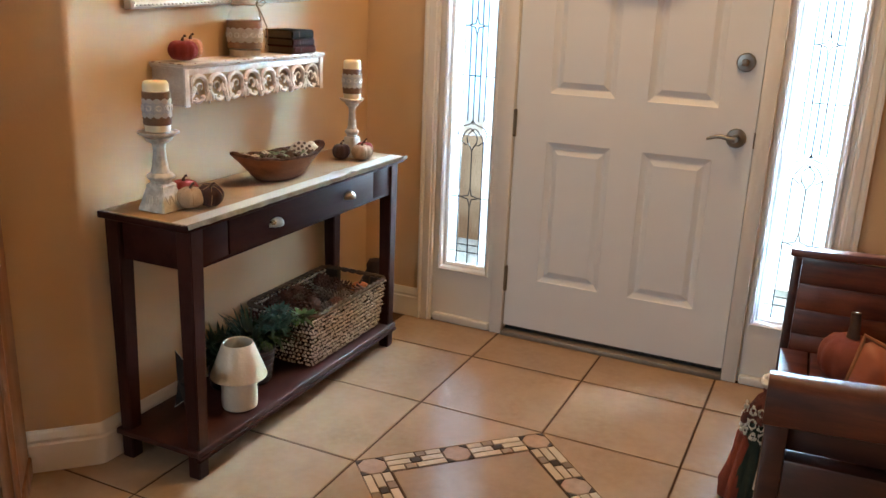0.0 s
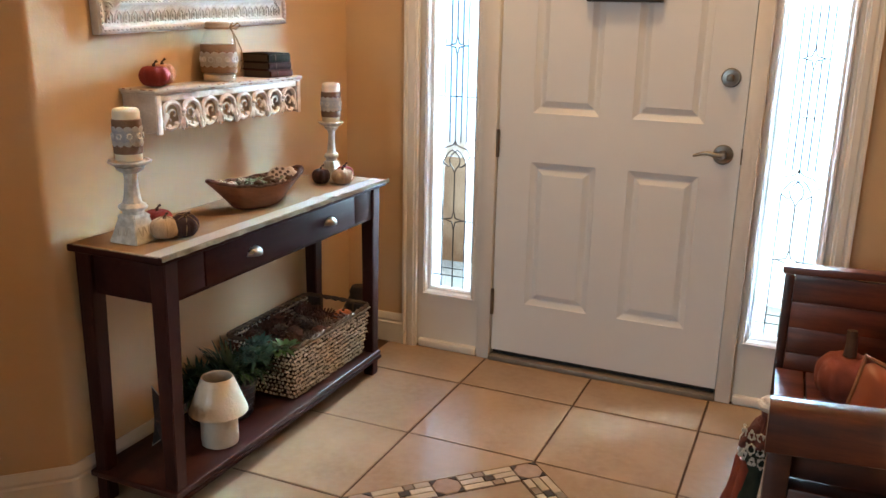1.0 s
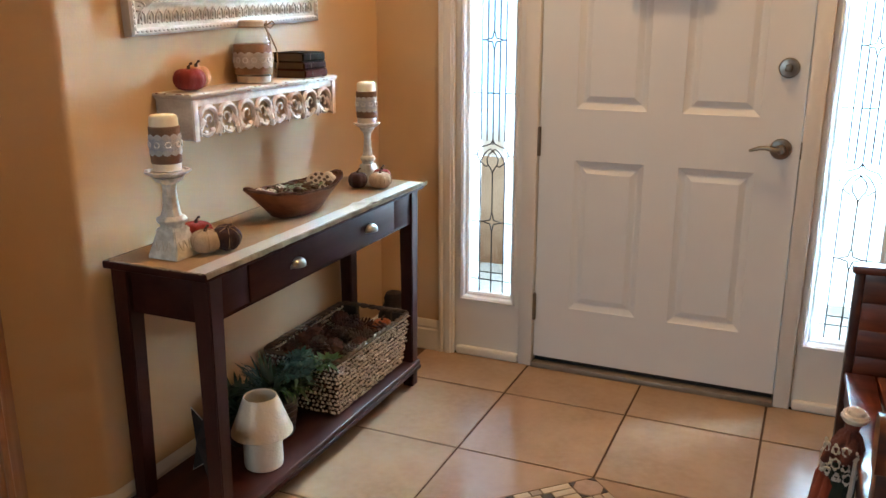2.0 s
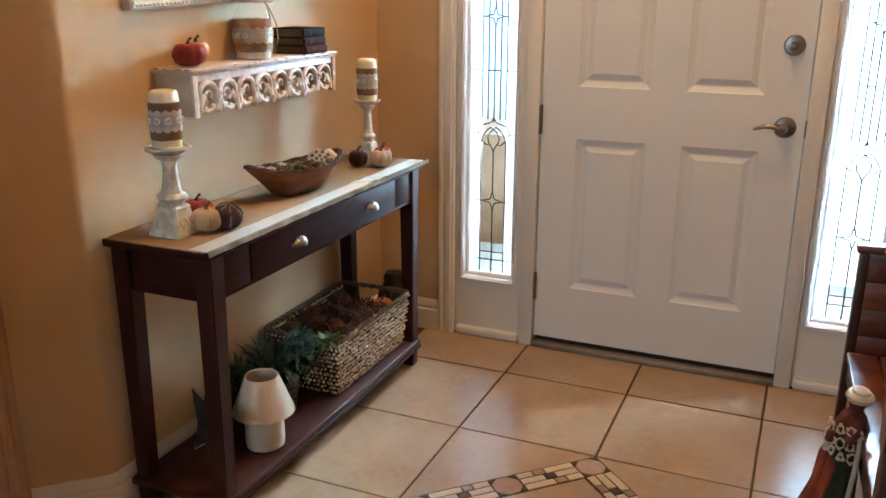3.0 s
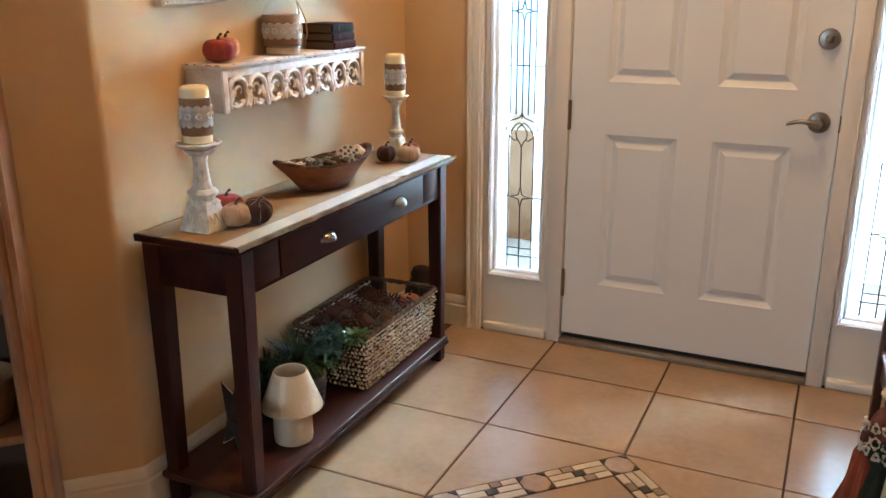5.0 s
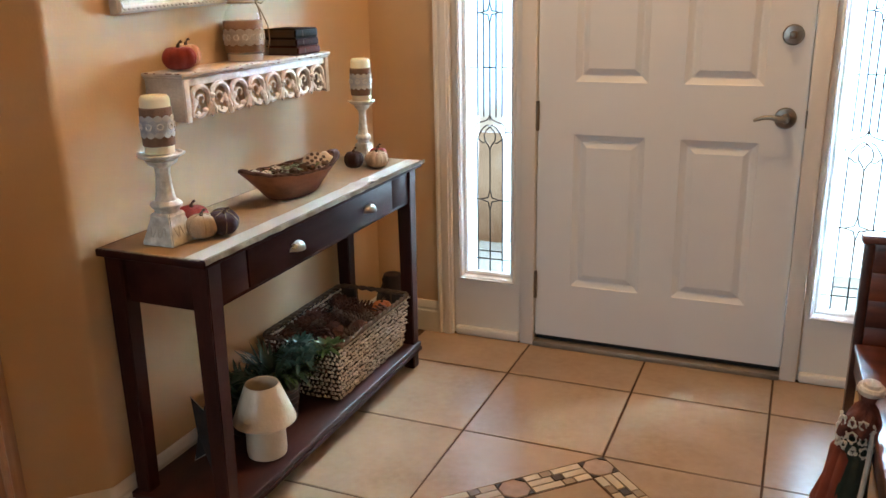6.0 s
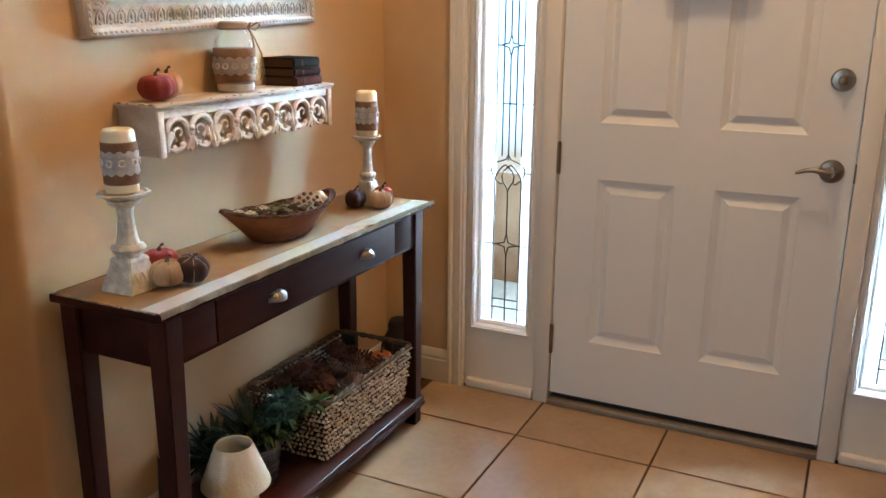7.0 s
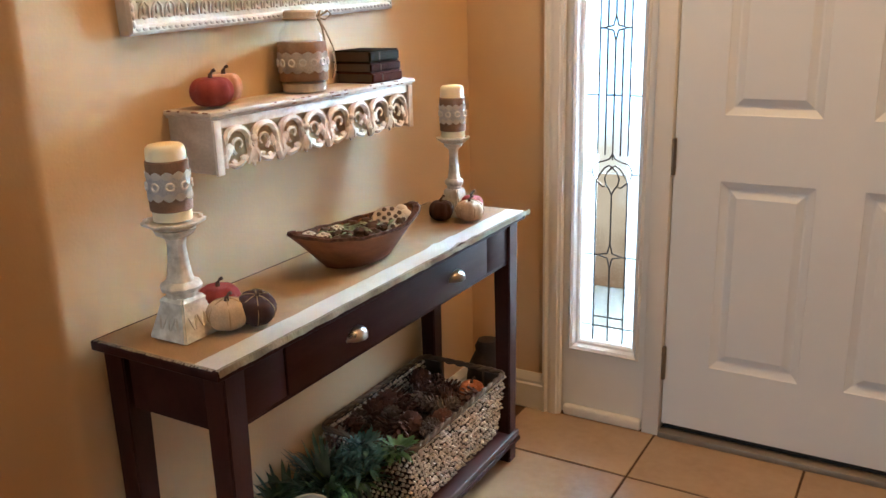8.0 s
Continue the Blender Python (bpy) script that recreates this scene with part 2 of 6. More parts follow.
def sweep(bm, path, profile, closed=False):
    """Runs a profile of (out, up) pairs along a level path of (x, y, z); out is to the path's right."""
    pts = [Vector(p) for p in path]
    count = len(pts)
    rings = []
    for i, p in enumerate(pts):
        ds = []
        if closed or i:
            ds.append((p - pts[i - 1]).normalized())
        if closed or i < count - 1:
            ds.append((pts[(i + 1) % count] - p).normalized())
        ns = [Vector((d.y, -d.x, 0)) for d in ds]
        nrm = sum(ns, Vector()).normalized()
        nrm /= max(0.3, nrm.dot(ns[0]))
        rings.append([bm.verts.new(p + nrm * o + Vector((0, 0, u))) for o, u in profile])
    for a, b in list(zip(rings, rings[1:])) + ([(rings[-1], rings[0])] if closed else []):
        for k in range(len(profile)):
            j = (k + 1) % len(profile)
            bm.faces.new((a[k], a[j], b[j], b[k]))
    if not closed:
        bm.faces.new(rings[0])
        bm.faces.new(rings[-1])
    return bm


# ---- the hall ----
WX, WY, H = -0.68, -0.012, 3.35          # face of the console wall, face of the door wall, ceiling
CORNER = -1.598                          # where the console wall turns off at 45 degrees
arc = [(WX - 0.03 + 0.03 * math.cos(a), CORNER + 0.012 - 0.03 * math.sin(a)) for a in [radians(d) for d in (0, 9, 18, 27, 36, 45)]]
DIAG_END = (-1.75, arc[-1][1] - (arc[-1][0] + 1.75))
west = [(WX, 0.16), *arc, DIAG_END, (-1.9, DIAG_END[1]), (-1.9, 0.16)]
wall_west = solo("wall_west", prism(bmesh.new(), west, 0, H), WALL, "warm beige painted wall with a rounded outer corner", "wall", kind="structure")
wb = bmesh.new()
box(wb, -1.9, -1.75, -6.2, DIAG_END[1], 0, H)
solo("wall_west_far", wb, WALL, "warm beige painted side wall of the hall", "wall", kind="structure", smooth=False)
SW = (-1.65, 0.15, 0.75, 2.20)          # unseen opening added in the back wall for the fill light
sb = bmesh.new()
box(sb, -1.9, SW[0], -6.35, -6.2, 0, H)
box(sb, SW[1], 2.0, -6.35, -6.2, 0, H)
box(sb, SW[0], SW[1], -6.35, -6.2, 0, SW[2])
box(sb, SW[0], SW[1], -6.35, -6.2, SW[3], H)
solo("wall_south", sb, WALL, "warm beige painted back wall with an added window opening", "wall", kind="structure", smooth=False)
fill_window = thing("added_window", ((SW[0] + SW[1]) / 2, -6.27, SW[2]), "plain white framed window, unseen, added to carry cool fill light", "window", kind="structure")
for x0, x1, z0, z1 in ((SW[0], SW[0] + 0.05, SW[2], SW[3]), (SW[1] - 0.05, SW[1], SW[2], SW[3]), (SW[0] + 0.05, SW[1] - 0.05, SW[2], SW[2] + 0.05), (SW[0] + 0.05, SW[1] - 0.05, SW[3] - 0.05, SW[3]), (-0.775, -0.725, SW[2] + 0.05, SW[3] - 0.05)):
    part("window_frame", boxed(x0, x1, -6.30, -6.24, z0, z1, 0.004), TRIM, fill_window)
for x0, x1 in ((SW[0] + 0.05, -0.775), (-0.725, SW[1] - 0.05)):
    pane = part("pane", boxed(x0, x1, -6.272, -6.268, SW[2] + 0.05, SW[3] - 0.05), GLASS_CLEAR, fill_window, smooth=False)
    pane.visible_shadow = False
solo("wall_east", boxed(1.78, 1.93, -6.2, 0.16, 0, H), WALL, "warm beige painted side wall behind the bench", "wall", kind="structure", smooth=False)
nb = bmesh.new()
box(nb, WX, -0.385, WY, 0.16, 0, H)
box(nb, 1.310, 1.78, WY, 0.16, 0, H)
box(nb, -0.385, 1.310, WY, 0.16, 2.10, H)
solo("wall_north", nb, WALL, "warm beige painted wall round the front door", "wall", kind="structure", smooth=False)
solo("ceiling", boxed(-1.9, 1.93, -6.35, 0.16, H, H + 0.1), CEIL, "plain off-white painted ceiling", "ceiling", kind="structure", smooth=False)
for lx, ly, power in CEILING_LAMPS:
    d = lathe(bmesh.new(), [(0.060, 0.0), (0.085, 0.0), (0.085, -0.012), (0.060, -0.020), (0.012, -0.022), (0.012, -0.035), (0.004, -0.036)], (lx, ly, H - 0.001), 24)
    solo("ceiling_lamp", d, TRIM, "white flush ceiling lamp fitting", "light", "ceiling lamps")

BASE = [(0.0, 0.0), (0.016, 0.0), (0.016, 0.088), (0.011, 0.094), (0.013, 0.104), (0.008, 0.122), (0.004, 0.132), (0.0, 0.132)]
base_path = [(WX, WY, 0), *[(x, y, 0) for x, y in arc], (-0.93, arc[-1][1] - (arc[-1][0] + 0.93), 0)]
bb = sweep(bmesh.new(), [(x, y, z) for x, y, z in reversed(base_path)], BASE)
solo("baseboard", bb, TRIM, "moulded white baseboard along the console wall", "baseboard", kind="structure", smooth=False)
bb = sweep(bmesh.new(), [(WX + 0.016, WY, 0), (-0.3995, WY, 0)], BASE)
solo("baseboard", bb, TRIM, "short moulded white baseboard beside the door casing", "baseboard", kind="structure", smooth=False)
bb = sweep(bmesh.new(), [(1.3245, WY, 0), (1.78, WY, 0)], BASE)
solo("baseboard", bb, TRIM, "moulded white baseboard behind the bench", "baseboard", kind="structure", smooth=False)

# ---- entrance: casing, jambs, side lights, door ----
casing_profile = [(0.0, 0.0), (0.004, 0.012), (0.012, 0.014), (0.015, 0.020), (0.036, 0.020), (0.040, 0.014), (0.048, 0.014), (0.054, 0.024), (0.062, 0.024), (0.062, 0.0)]


def casing(x_inner, sign):
    bm = bmesh.new()
    lo = [bm.verts.new((x_inner + sign * a, WY - b, 0.0)) for a, b in casing_profile]
    hi = [bm.verts.new((x_inner + sign * a, WY - b, 2.18)) for a, b in casing_profile]
    bm.faces.new(lo), bm.faces.new(hi)
    for k in range(len(lo)):
        j = (k + 1) % len(lo)
        bm.faces.new((lo[k], lo[j], hi[j], hi[k]))
    return bm


solo("door_casing", casing(-0.337, -1), TRIM, "moulded white upright casing beside the side light", "trim", kind="structure", smooth=False)
solo("door_casing", casing(1.262, 1), TRIM, "moulded white upright casing beside the side light", "trim", kind="structure", smooth=False)
solo("door_casing", boxed(-0.337, 1.262, WY - 0.022, WY, 2.095, 2.18, 0.004), TRIM, "white head casing over the entrance", "trim", kind="structure")

DX0, DX1, DZ0, DZ1 = 0.008, 0.928, 0.041, 2.06


def jamb(x0, x1):
    bm = bmesh.new()
    box(bm, x0, x1, -0.022, 0.14, 0.0, 2.10, 0.004)
    return bm


solo("door_jamb", jamb(-0.052, 0.004), TRIM, "white post between door and side light", "trim", kind="structure")
solo("door_jamb", jamb(0.932, 0.988), TRIM, "white post between door and side light", "trim", kind="structure")
solo("door_head", boxed(0.004, 0.932, -0.022, 0.14, 2.064, 2.10, 0.003), TRIM, "white head of the door frame", "trim", kind="structure")
stops = bmesh.new()
box(stops, 0.004, 0.020, 0.047, 0.14, 0.02, 2.064)
box(stops, 0.916, 0.932, 0.047, 0.14, 0.02, 2.064)
box(stops, 0.020, 0.916, 0.047, 0.14, 2.045, 2.064)
box(stops, 0.020, 0.916, 0.047, 0.14, 0.02, 0.045)
solo("door_stop", stops, TRIM, "white door stop round the closed door", "trim", kind="structure", smooth=False)
sill = boxed(0.004, 0.932, -0.028, 0.14, -0.002, 0.020, 0.004)
solo("door_threshold", sill, SILL, "dull grey metal threshold under the door", "threshold", kind="structure")

door = thing("door_1", (0.468, 0, DZ0), "closed white six-panel front door with nickel hardware", "door", kind="structure")


def door_slab():
    """One skin with six sunk and raised panels, and a plain back."""
    bm = bmesh.new()
    xs = [DX0, 0.146, 0.406, 0.530, 0.790, DX1]
    zs = [DZ0, 0.262, 0.855, 1.048, 1.66, 1.755, 1.945, DZ1]
    steps = [(0.0, 0.0), (0.003, 0.003), (0.022, 0.0135), (0.027, 0.0135), (0.048, 0.002)]
    for i in range(5):
        for j in range(7):
            x0, x1, z0, z1 = xs[i], xs[i + 1], zs[j], zs[j + 1]
            if i in (1, 3) and j in (1, 3, 5):
                rings = [[bm.verts.new(p) for p in ((x0 + s, d, z0 + s), (x1 - s, d, z0 + s), (x1 - s, d, z1 - s), (x0 + s, d, z1 - s))] for s, d in steps]
                for a, b in zip(rings, rings[1:]):
                    for k in range(4):
                        bm.faces.new((a[k], a[(k + 1) % 4], b[(k + 1) % 4], b[k]))
                bm.faces.new(rings[-1])
            else:
                bm.faces.new([bm.verts.new(p) for p in ((x0, 0, z0), (x1, 0, z0), (x1, 0, z1), (x0, 0, z1))])
    bmesh.ops.remove_doubles(bm, verts=bm.verts, dist=1e-5)
    box(bm, DX0, DX1, 0.016, 0.044, DZ0, DZ1)
    for x0, x1 in ((DX0, DX0 + 0.0005), (DX1 - 0.0005, DX1)):
        box(bm, x0, x1, 0.0005, 0.016, DZ0, DZ1)
    return bm


part("slab", door_slab(), DOORP, door, smooth=False)
part("door_sweep", boxed(DX0 + 0.003, DX1 - 0.003, 0.012, 0.040, 0.021, DZ0 - 0.0005, 0.002), BLACK, door, "black rubber sweep under the door")
for z in (0.255, 0.92, 1.80):
    hb = bmesh.new()
    tube(hb, [(0.006, -0.009, z - 0.055), (0.006, -0.009, z + 0.055)], 0.0092, 10)
    for k in (-0.03, 0, 0.03):
        tube(hb, [(0.006, -0.009, z + k - 0.001), (0.006, -0.009, z + k + 0.001)], 0.0102, 10)
    part("hinge", hb, BRONZE, door, "aged metal hinge barrel")


def turned_y(bm, profile, centre, seg=28):
    """Like lathe, about an axis that points out of the door."""
    rings = [[bm.verts.new((centre[0] + r * math.cos(2 * math.pi * k / seg), centre[1] - d, centre[2] + r * math.sin(2 * math.pi * k / seg))) for k in range(seg)] for r, d in profile]
    for a, b in zip(rings, rings[1:]):
        for k in range(seg):
            bm.faces.new((a[k], a[(k + 1) % seg], b[(k + 1) % seg], b[k]))
    bm.faces.new(rings[0]), bm.faces.new(rings[-1])
    return bm


lever = part("lever_handle", turned_y(bmesh.new(), [(0.036, 0.0), (0.036, 0.004), (0.032, 0.010), (0.016, 0.014), (0.013, 0.045), (0.011, 0.050)], (0.866, 0, 0.944)), AGED, door, "satin nickel door lever on a round rose")
lv = tube(bmesh.new(), [(0.866, -0.046, 0.944), (0.845, -0.050, 0.946), (0.822, -0.050, 0.951), (0.800, -0.049, 0.950), (0.782, -0.048, 0.944), (0.768, -0.047, 0.938)], 0.009, 10, taper=[1.1, 1, 0.9, 0.8, 0.7, 0.5])
part("lever_arm", lv, AGED, lever)
bolt = part("deadbolt", turned_y(bmesh.new(), [(0.034, 0.0), (0.034, 0.005), (0.029, 0.013), (0.012, 0.015), (0.011, 0.020)], (0.866, 0, 1.216)), AGED, door, "satin nickel deadbolt rose")
part("thumb_turn", boxed(0.855, 0.877, -0.034, -0.018, 1.204, 1.228, 0.004), BRONZE, bolt, "dark thumb turn")
part("latch_plate", boxed(0.9285, 0.9335, -0.0235, -0.004, 0.915, 0.973, 0.002), BRONZE, door, "dark latch plate at the door edge")

# sign hung on the door, its foot alone in view
SIGNM = surface("black_sign_paint", (0.018, 0.018, 0.02), 0.5, scale=30, bump=0.1)
sign = thing("door_sign", (0.475, -0.02, 1.47), "black framed wooden sign hung on the front door", "sign")
part("board", boxed(0.350, 0.600, -0.020, -0.010, 1.475, 1.700, 0.002), SIGNM, sign)
for x0, x1, z0, z1 in ((0.338, 0.612, 1.466, 1.482), (0.338, 0.612, 1.694, 1.71), (0.338, 0.352, 1.482, 1.694), (0.598, 0.612, 1.482, 1.694)):
    part("frame_rail", boxed(x0, x1, -0.034, -0.006, z0, z1, 0.002), SIGNM, sign)
part("hanger", tube(bmesh.new(), [(0.36, -0.012, 1.70), (0.475, -0.006, 1.86), (0.59, -0.012, 1.70)], 0.002, 6), LEAD, sign)


def side_light(name, x0, x1, flip):
    """White panelled side light: stiles and rails round a leaded pane, bead, foot panel and foot block."""
    w = thing(name, ((x0 + x1) / 2, 0.02, 0), "narrow leaded glass side light beside the front door", "window", kind="structure")
    mid = (x0 + x1) / 2 + (0.001 if flip else -0.0055)
    gx0, gx1, gz0, gz1 = mid - 0.091, mid + 0.091, 0.267, 1.98
    fr = bmesh.new()
    ox0, ox1 = (x0 - 0.048, x1) if not flip else (x0, x1 + 0.048)
    box(fr, ox0, gx0 - 0.020, 0.006, 0.10, 0, 2.10)
    box(fr, gx1 + 0.020, ox1, 0.006, 0.10, 0, 2.10)
    box(fr, gx0 - 0.020, gx1 + 0.020, 0.006, 0.10, 0, gz0 - 0.018)
    box(fr, gx0 - 0.020, gx1 + 0.020, 0.006, 0.10, gz1 + 0.018, 2.10)
    part("window_frame", fr, TRIM, w, smooth=False)
    bead = bmesh.new()
    rings = [[bead.verts.new(p) for p in ((gx0 - s, d, gz0 - s), (gx1 + s, d, gz0 - s), (gx1 + s, d, gz1 + s), (gx0 - s, d, gz1 + s))]
             for s, d in ((0.0, 0.056), (0.0, 0.034), (0.006, 0.026), (0.012, 0.022), (0.016, 0.004), (0.024, -0.004), (0.030, 0.002), (0.030, 0.007))]
    for a, b in zip(rings, rings[1:]):
        for k in range(4):
            bead.faces.new((a[k], a[(k + 1) % 4], b[(k + 1) % 4], b[k]))
    part("bead", bead, TRIM, w, smooth=False)
    part("foot_block", boxed(x0 + 0.008, x1 - 0.004, -0.022, 0.0055, 0.0, 0.036, 0.008, 3), TRIM, w, "rounded white foot moulding")
    xc, gy = (gx0 + gx1) / 2, 0.050
    # panes
    cols = (gx0, xc - 0.050, xc + 0.050, gx1)
    for k, (a, b) in enumerate(zip(cols, cols[1:])):
        cuts = (gz0, 0.57, 1.088, 1.55, gz1) if k != 1 else (gz0, 0.84, 1.29, gz1)
        for za, zb in zip(cuts, cuts[1:]):
            pane = part("pane", boxed(a + 0.0008, b - 0.0008, gy - 0.002, gy + 0.002, za + 0.0008, zb - 0.0008), (GLASS_DIM if za < 0.8 else GLASS_CLEAR) if k == 1 else GLASS_RAIN, w, smooth=False)
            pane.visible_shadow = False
    # came lines
    def came(points, r=0.0027):
        part("came", tube(bmesh.new(), [(xc + u, gy - 0.003, z) for u, z in points], r, 6), LEAD, w)
    for u in (-0.050, -0.025, 0.025, 0.050):
        came([(u, 0.90), (u, 1.284 if abs(u) < 0.04 else gz1)])
    came([(0, 0.885), (0, 1.255)])
    came([(0, 1.325), (0, gz1)])
    for u in (-0.025, 0.025):
        came([(u, 1.296), (u, gz1)])
    for z in (1.088, 1.55):
        came([(gx0 - xc, z), (-0.050, z)]), came([(0.050, z), (gx1 - xc, z)]), came([(-0.025, z), (0.025, z)])
    for u in (-0.052, 0.052):
        came([(u, gz0), (u, 0.815)])
    came([(0, gz0), (0, 0.530)]), came([(0, 0.608), (0, 0.775)])
    came([(gx0 - xc, 0.322), (gx1 - xc, 0.322)]), came([(-0.052, 0.355), (0.052, 0.355)])
    came([(gx0 - xc, 0.569), (-0.036, 0.569)]), came([(0.036, 0.569), (gx1 - xc, 0.569)])
    came([(gx0 - xc, 0.842), (-0.066, 0.842)]), came([(0.066, 0.842), (gx1 - xc, 0.842)])

    def star(z, rx, rz):
        tips = [(0, rz), (rx, 0), (0, -rz), (-rx, 0)]
        for p, q in zip(tips, tips[1:] + tips[:1]):
            pts = []
            for k in range(9):
                s = k / 8
                bow = 1 - 0.55 * math.sin(math.pi * s)
                pts.append(((p[0] * (1 - s) + q[0] * s) * bow, z + (p[1] * (1 - s) + q[1] * s) * bow))
            came(pts)
    star(1.290, 0.036, 0.036), star(0.569, 0.038, 0.040)
    came([(-0.050, 1.290), (-0.036, 1.290)]), came([(0.036, 1.290), (0.050, 1.290)])
    # the knot: two crossed hearts over a drop
    for s in (-1, 1):
        came([(s * u, z) for u, z in ((0.0, 0.905), (0.010, 0.888), (0.030, 0.880), (0.052, 0.874), (0.066, 0.852), (0.062, 0.832), (0.052, 0.815), (0.040, 0.838), (0.026, 0.858), (0.010, 0.868), (-0.006, 0.858))])
        came([(s * u, z) for u, z in ((-0.002, 0.862), (0.016, 0.846), (0.024, 0.826), (0.020, 0.806), (0.008, 0.790), (0.0, 0.772))])
        came([(s * u, z) for u, z in ((0.052, 0.815), (0.040, 0.806), (0.030, 0.797), (0.020, 0.800))])
    return w


side_light("window_1", -0.337, -0.052, False)
side_light("window_2", 0.988, 1.262, True)

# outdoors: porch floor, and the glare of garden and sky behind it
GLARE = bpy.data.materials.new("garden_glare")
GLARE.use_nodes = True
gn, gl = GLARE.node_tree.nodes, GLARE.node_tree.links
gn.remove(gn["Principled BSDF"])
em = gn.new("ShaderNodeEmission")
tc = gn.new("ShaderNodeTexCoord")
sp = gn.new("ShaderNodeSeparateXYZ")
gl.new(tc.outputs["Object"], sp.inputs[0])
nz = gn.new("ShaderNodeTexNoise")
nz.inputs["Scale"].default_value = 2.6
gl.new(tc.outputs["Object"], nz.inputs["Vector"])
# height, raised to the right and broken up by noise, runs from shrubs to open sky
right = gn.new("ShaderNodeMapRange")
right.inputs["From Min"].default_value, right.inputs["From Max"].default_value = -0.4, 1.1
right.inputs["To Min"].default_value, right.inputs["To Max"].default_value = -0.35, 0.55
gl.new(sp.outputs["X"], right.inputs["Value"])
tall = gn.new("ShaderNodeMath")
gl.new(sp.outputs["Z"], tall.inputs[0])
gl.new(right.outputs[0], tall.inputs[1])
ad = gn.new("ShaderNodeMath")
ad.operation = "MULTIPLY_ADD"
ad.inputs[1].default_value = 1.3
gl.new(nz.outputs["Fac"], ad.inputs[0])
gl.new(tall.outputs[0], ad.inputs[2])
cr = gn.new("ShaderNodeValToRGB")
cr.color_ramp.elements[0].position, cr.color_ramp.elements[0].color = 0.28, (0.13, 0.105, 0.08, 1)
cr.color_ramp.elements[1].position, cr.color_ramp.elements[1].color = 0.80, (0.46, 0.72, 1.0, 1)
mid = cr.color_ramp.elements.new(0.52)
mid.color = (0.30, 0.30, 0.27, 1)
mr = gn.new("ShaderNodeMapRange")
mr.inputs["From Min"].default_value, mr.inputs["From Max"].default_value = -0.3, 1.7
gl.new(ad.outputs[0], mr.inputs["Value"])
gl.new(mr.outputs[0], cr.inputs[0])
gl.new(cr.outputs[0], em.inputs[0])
def ramped(source, a, b, lo, hi):
    r = gn.new("ShaderNodeMapRange")
    r.interpolation_type = "SMOOTHSTEP"
    r.inputs["From Min"].default_value, r.inputs["From Max"].default_value = a, b
    r.inputs["To Min"].default_value, r.inputs["To Max"].default_value = lo, hi
    gl.new(source, r.inputs["Value"])
    return r.outputs[0]


def combined(kind, a, b):
    n = gn.new("ShaderNodeMath")
    n.operation = kind
    gl.new(a, n.inputs[0])
    gl.new(b, n.inputs[1])
    return n.outputs[0]


# open sky above the garden, an unseen glow shaped to light the hall
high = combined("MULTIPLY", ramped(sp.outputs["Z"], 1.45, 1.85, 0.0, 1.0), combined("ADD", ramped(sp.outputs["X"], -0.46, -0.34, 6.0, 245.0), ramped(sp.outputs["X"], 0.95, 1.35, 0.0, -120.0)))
# unseen low glow straight outside the door, added to brighten the console side
door_fill = combined("MULTIPLY", ramped(sp.outputs["X"], -0.46, -0.34, 0.0, 75.0), ramped(sp.outputs["X"], 0.75, 0.95, 1.0, 0.0))
high = combined("ADD", high, combined("MULTIPLY", door_fill, ramped(sp.outputs["Z"], 0.35, 0.75, 0.0, 1.0)))
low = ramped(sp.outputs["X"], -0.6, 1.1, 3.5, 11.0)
# strong unseen glow far to the right, added to cool the console wall
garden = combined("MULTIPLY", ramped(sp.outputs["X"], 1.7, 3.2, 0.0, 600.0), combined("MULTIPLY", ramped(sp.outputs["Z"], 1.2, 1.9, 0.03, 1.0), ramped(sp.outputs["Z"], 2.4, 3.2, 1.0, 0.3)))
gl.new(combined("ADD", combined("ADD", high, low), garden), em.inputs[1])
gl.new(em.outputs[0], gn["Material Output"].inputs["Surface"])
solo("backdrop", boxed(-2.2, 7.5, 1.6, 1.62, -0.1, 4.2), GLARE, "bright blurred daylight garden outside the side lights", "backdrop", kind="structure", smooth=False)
# added slab out of view, keeps steep sky light off the floor
solo("porch_roof", boxed(-2.2, 2.2, 0.16, 1.62, 2.42, 2.52), TRIM, "unseen white slab added outside to block steep sky light", "roof", kind="structure", smooth=False)
PORCH = surface("porch_concrete", (0.17, 0.175, 0.17), 0.85, scale=4, fine=0.15, bump=0.2)
solo("ground", boxed(-40, 40, 0.16, 60, -0.16, -0.10), PORCH, "pale concrete porch outside the door", "ground", kind="structure", smooth=False)

# ---- console table ----
TX0, TX1, TY0, TY1, TZ = -0.655, -0.328, -1.567, -0.325, 0.79
table = thing("console_table", ((TX0 + TX1) / 2, (TY0 + TY1) / 2, 0), "dark mahogany console table with one wide drawer against the wall", "table")
part("tabletop", boxed(TX0, TX1, TY0, TY1, TZ - 0.020, TZ, 0.004, 3), MAHOGANY, table)
LEGS = [(-0.392, -1.545), (-0.392, -0.398), (-0.6525, -1.545), (-0.6525, -0.398)]
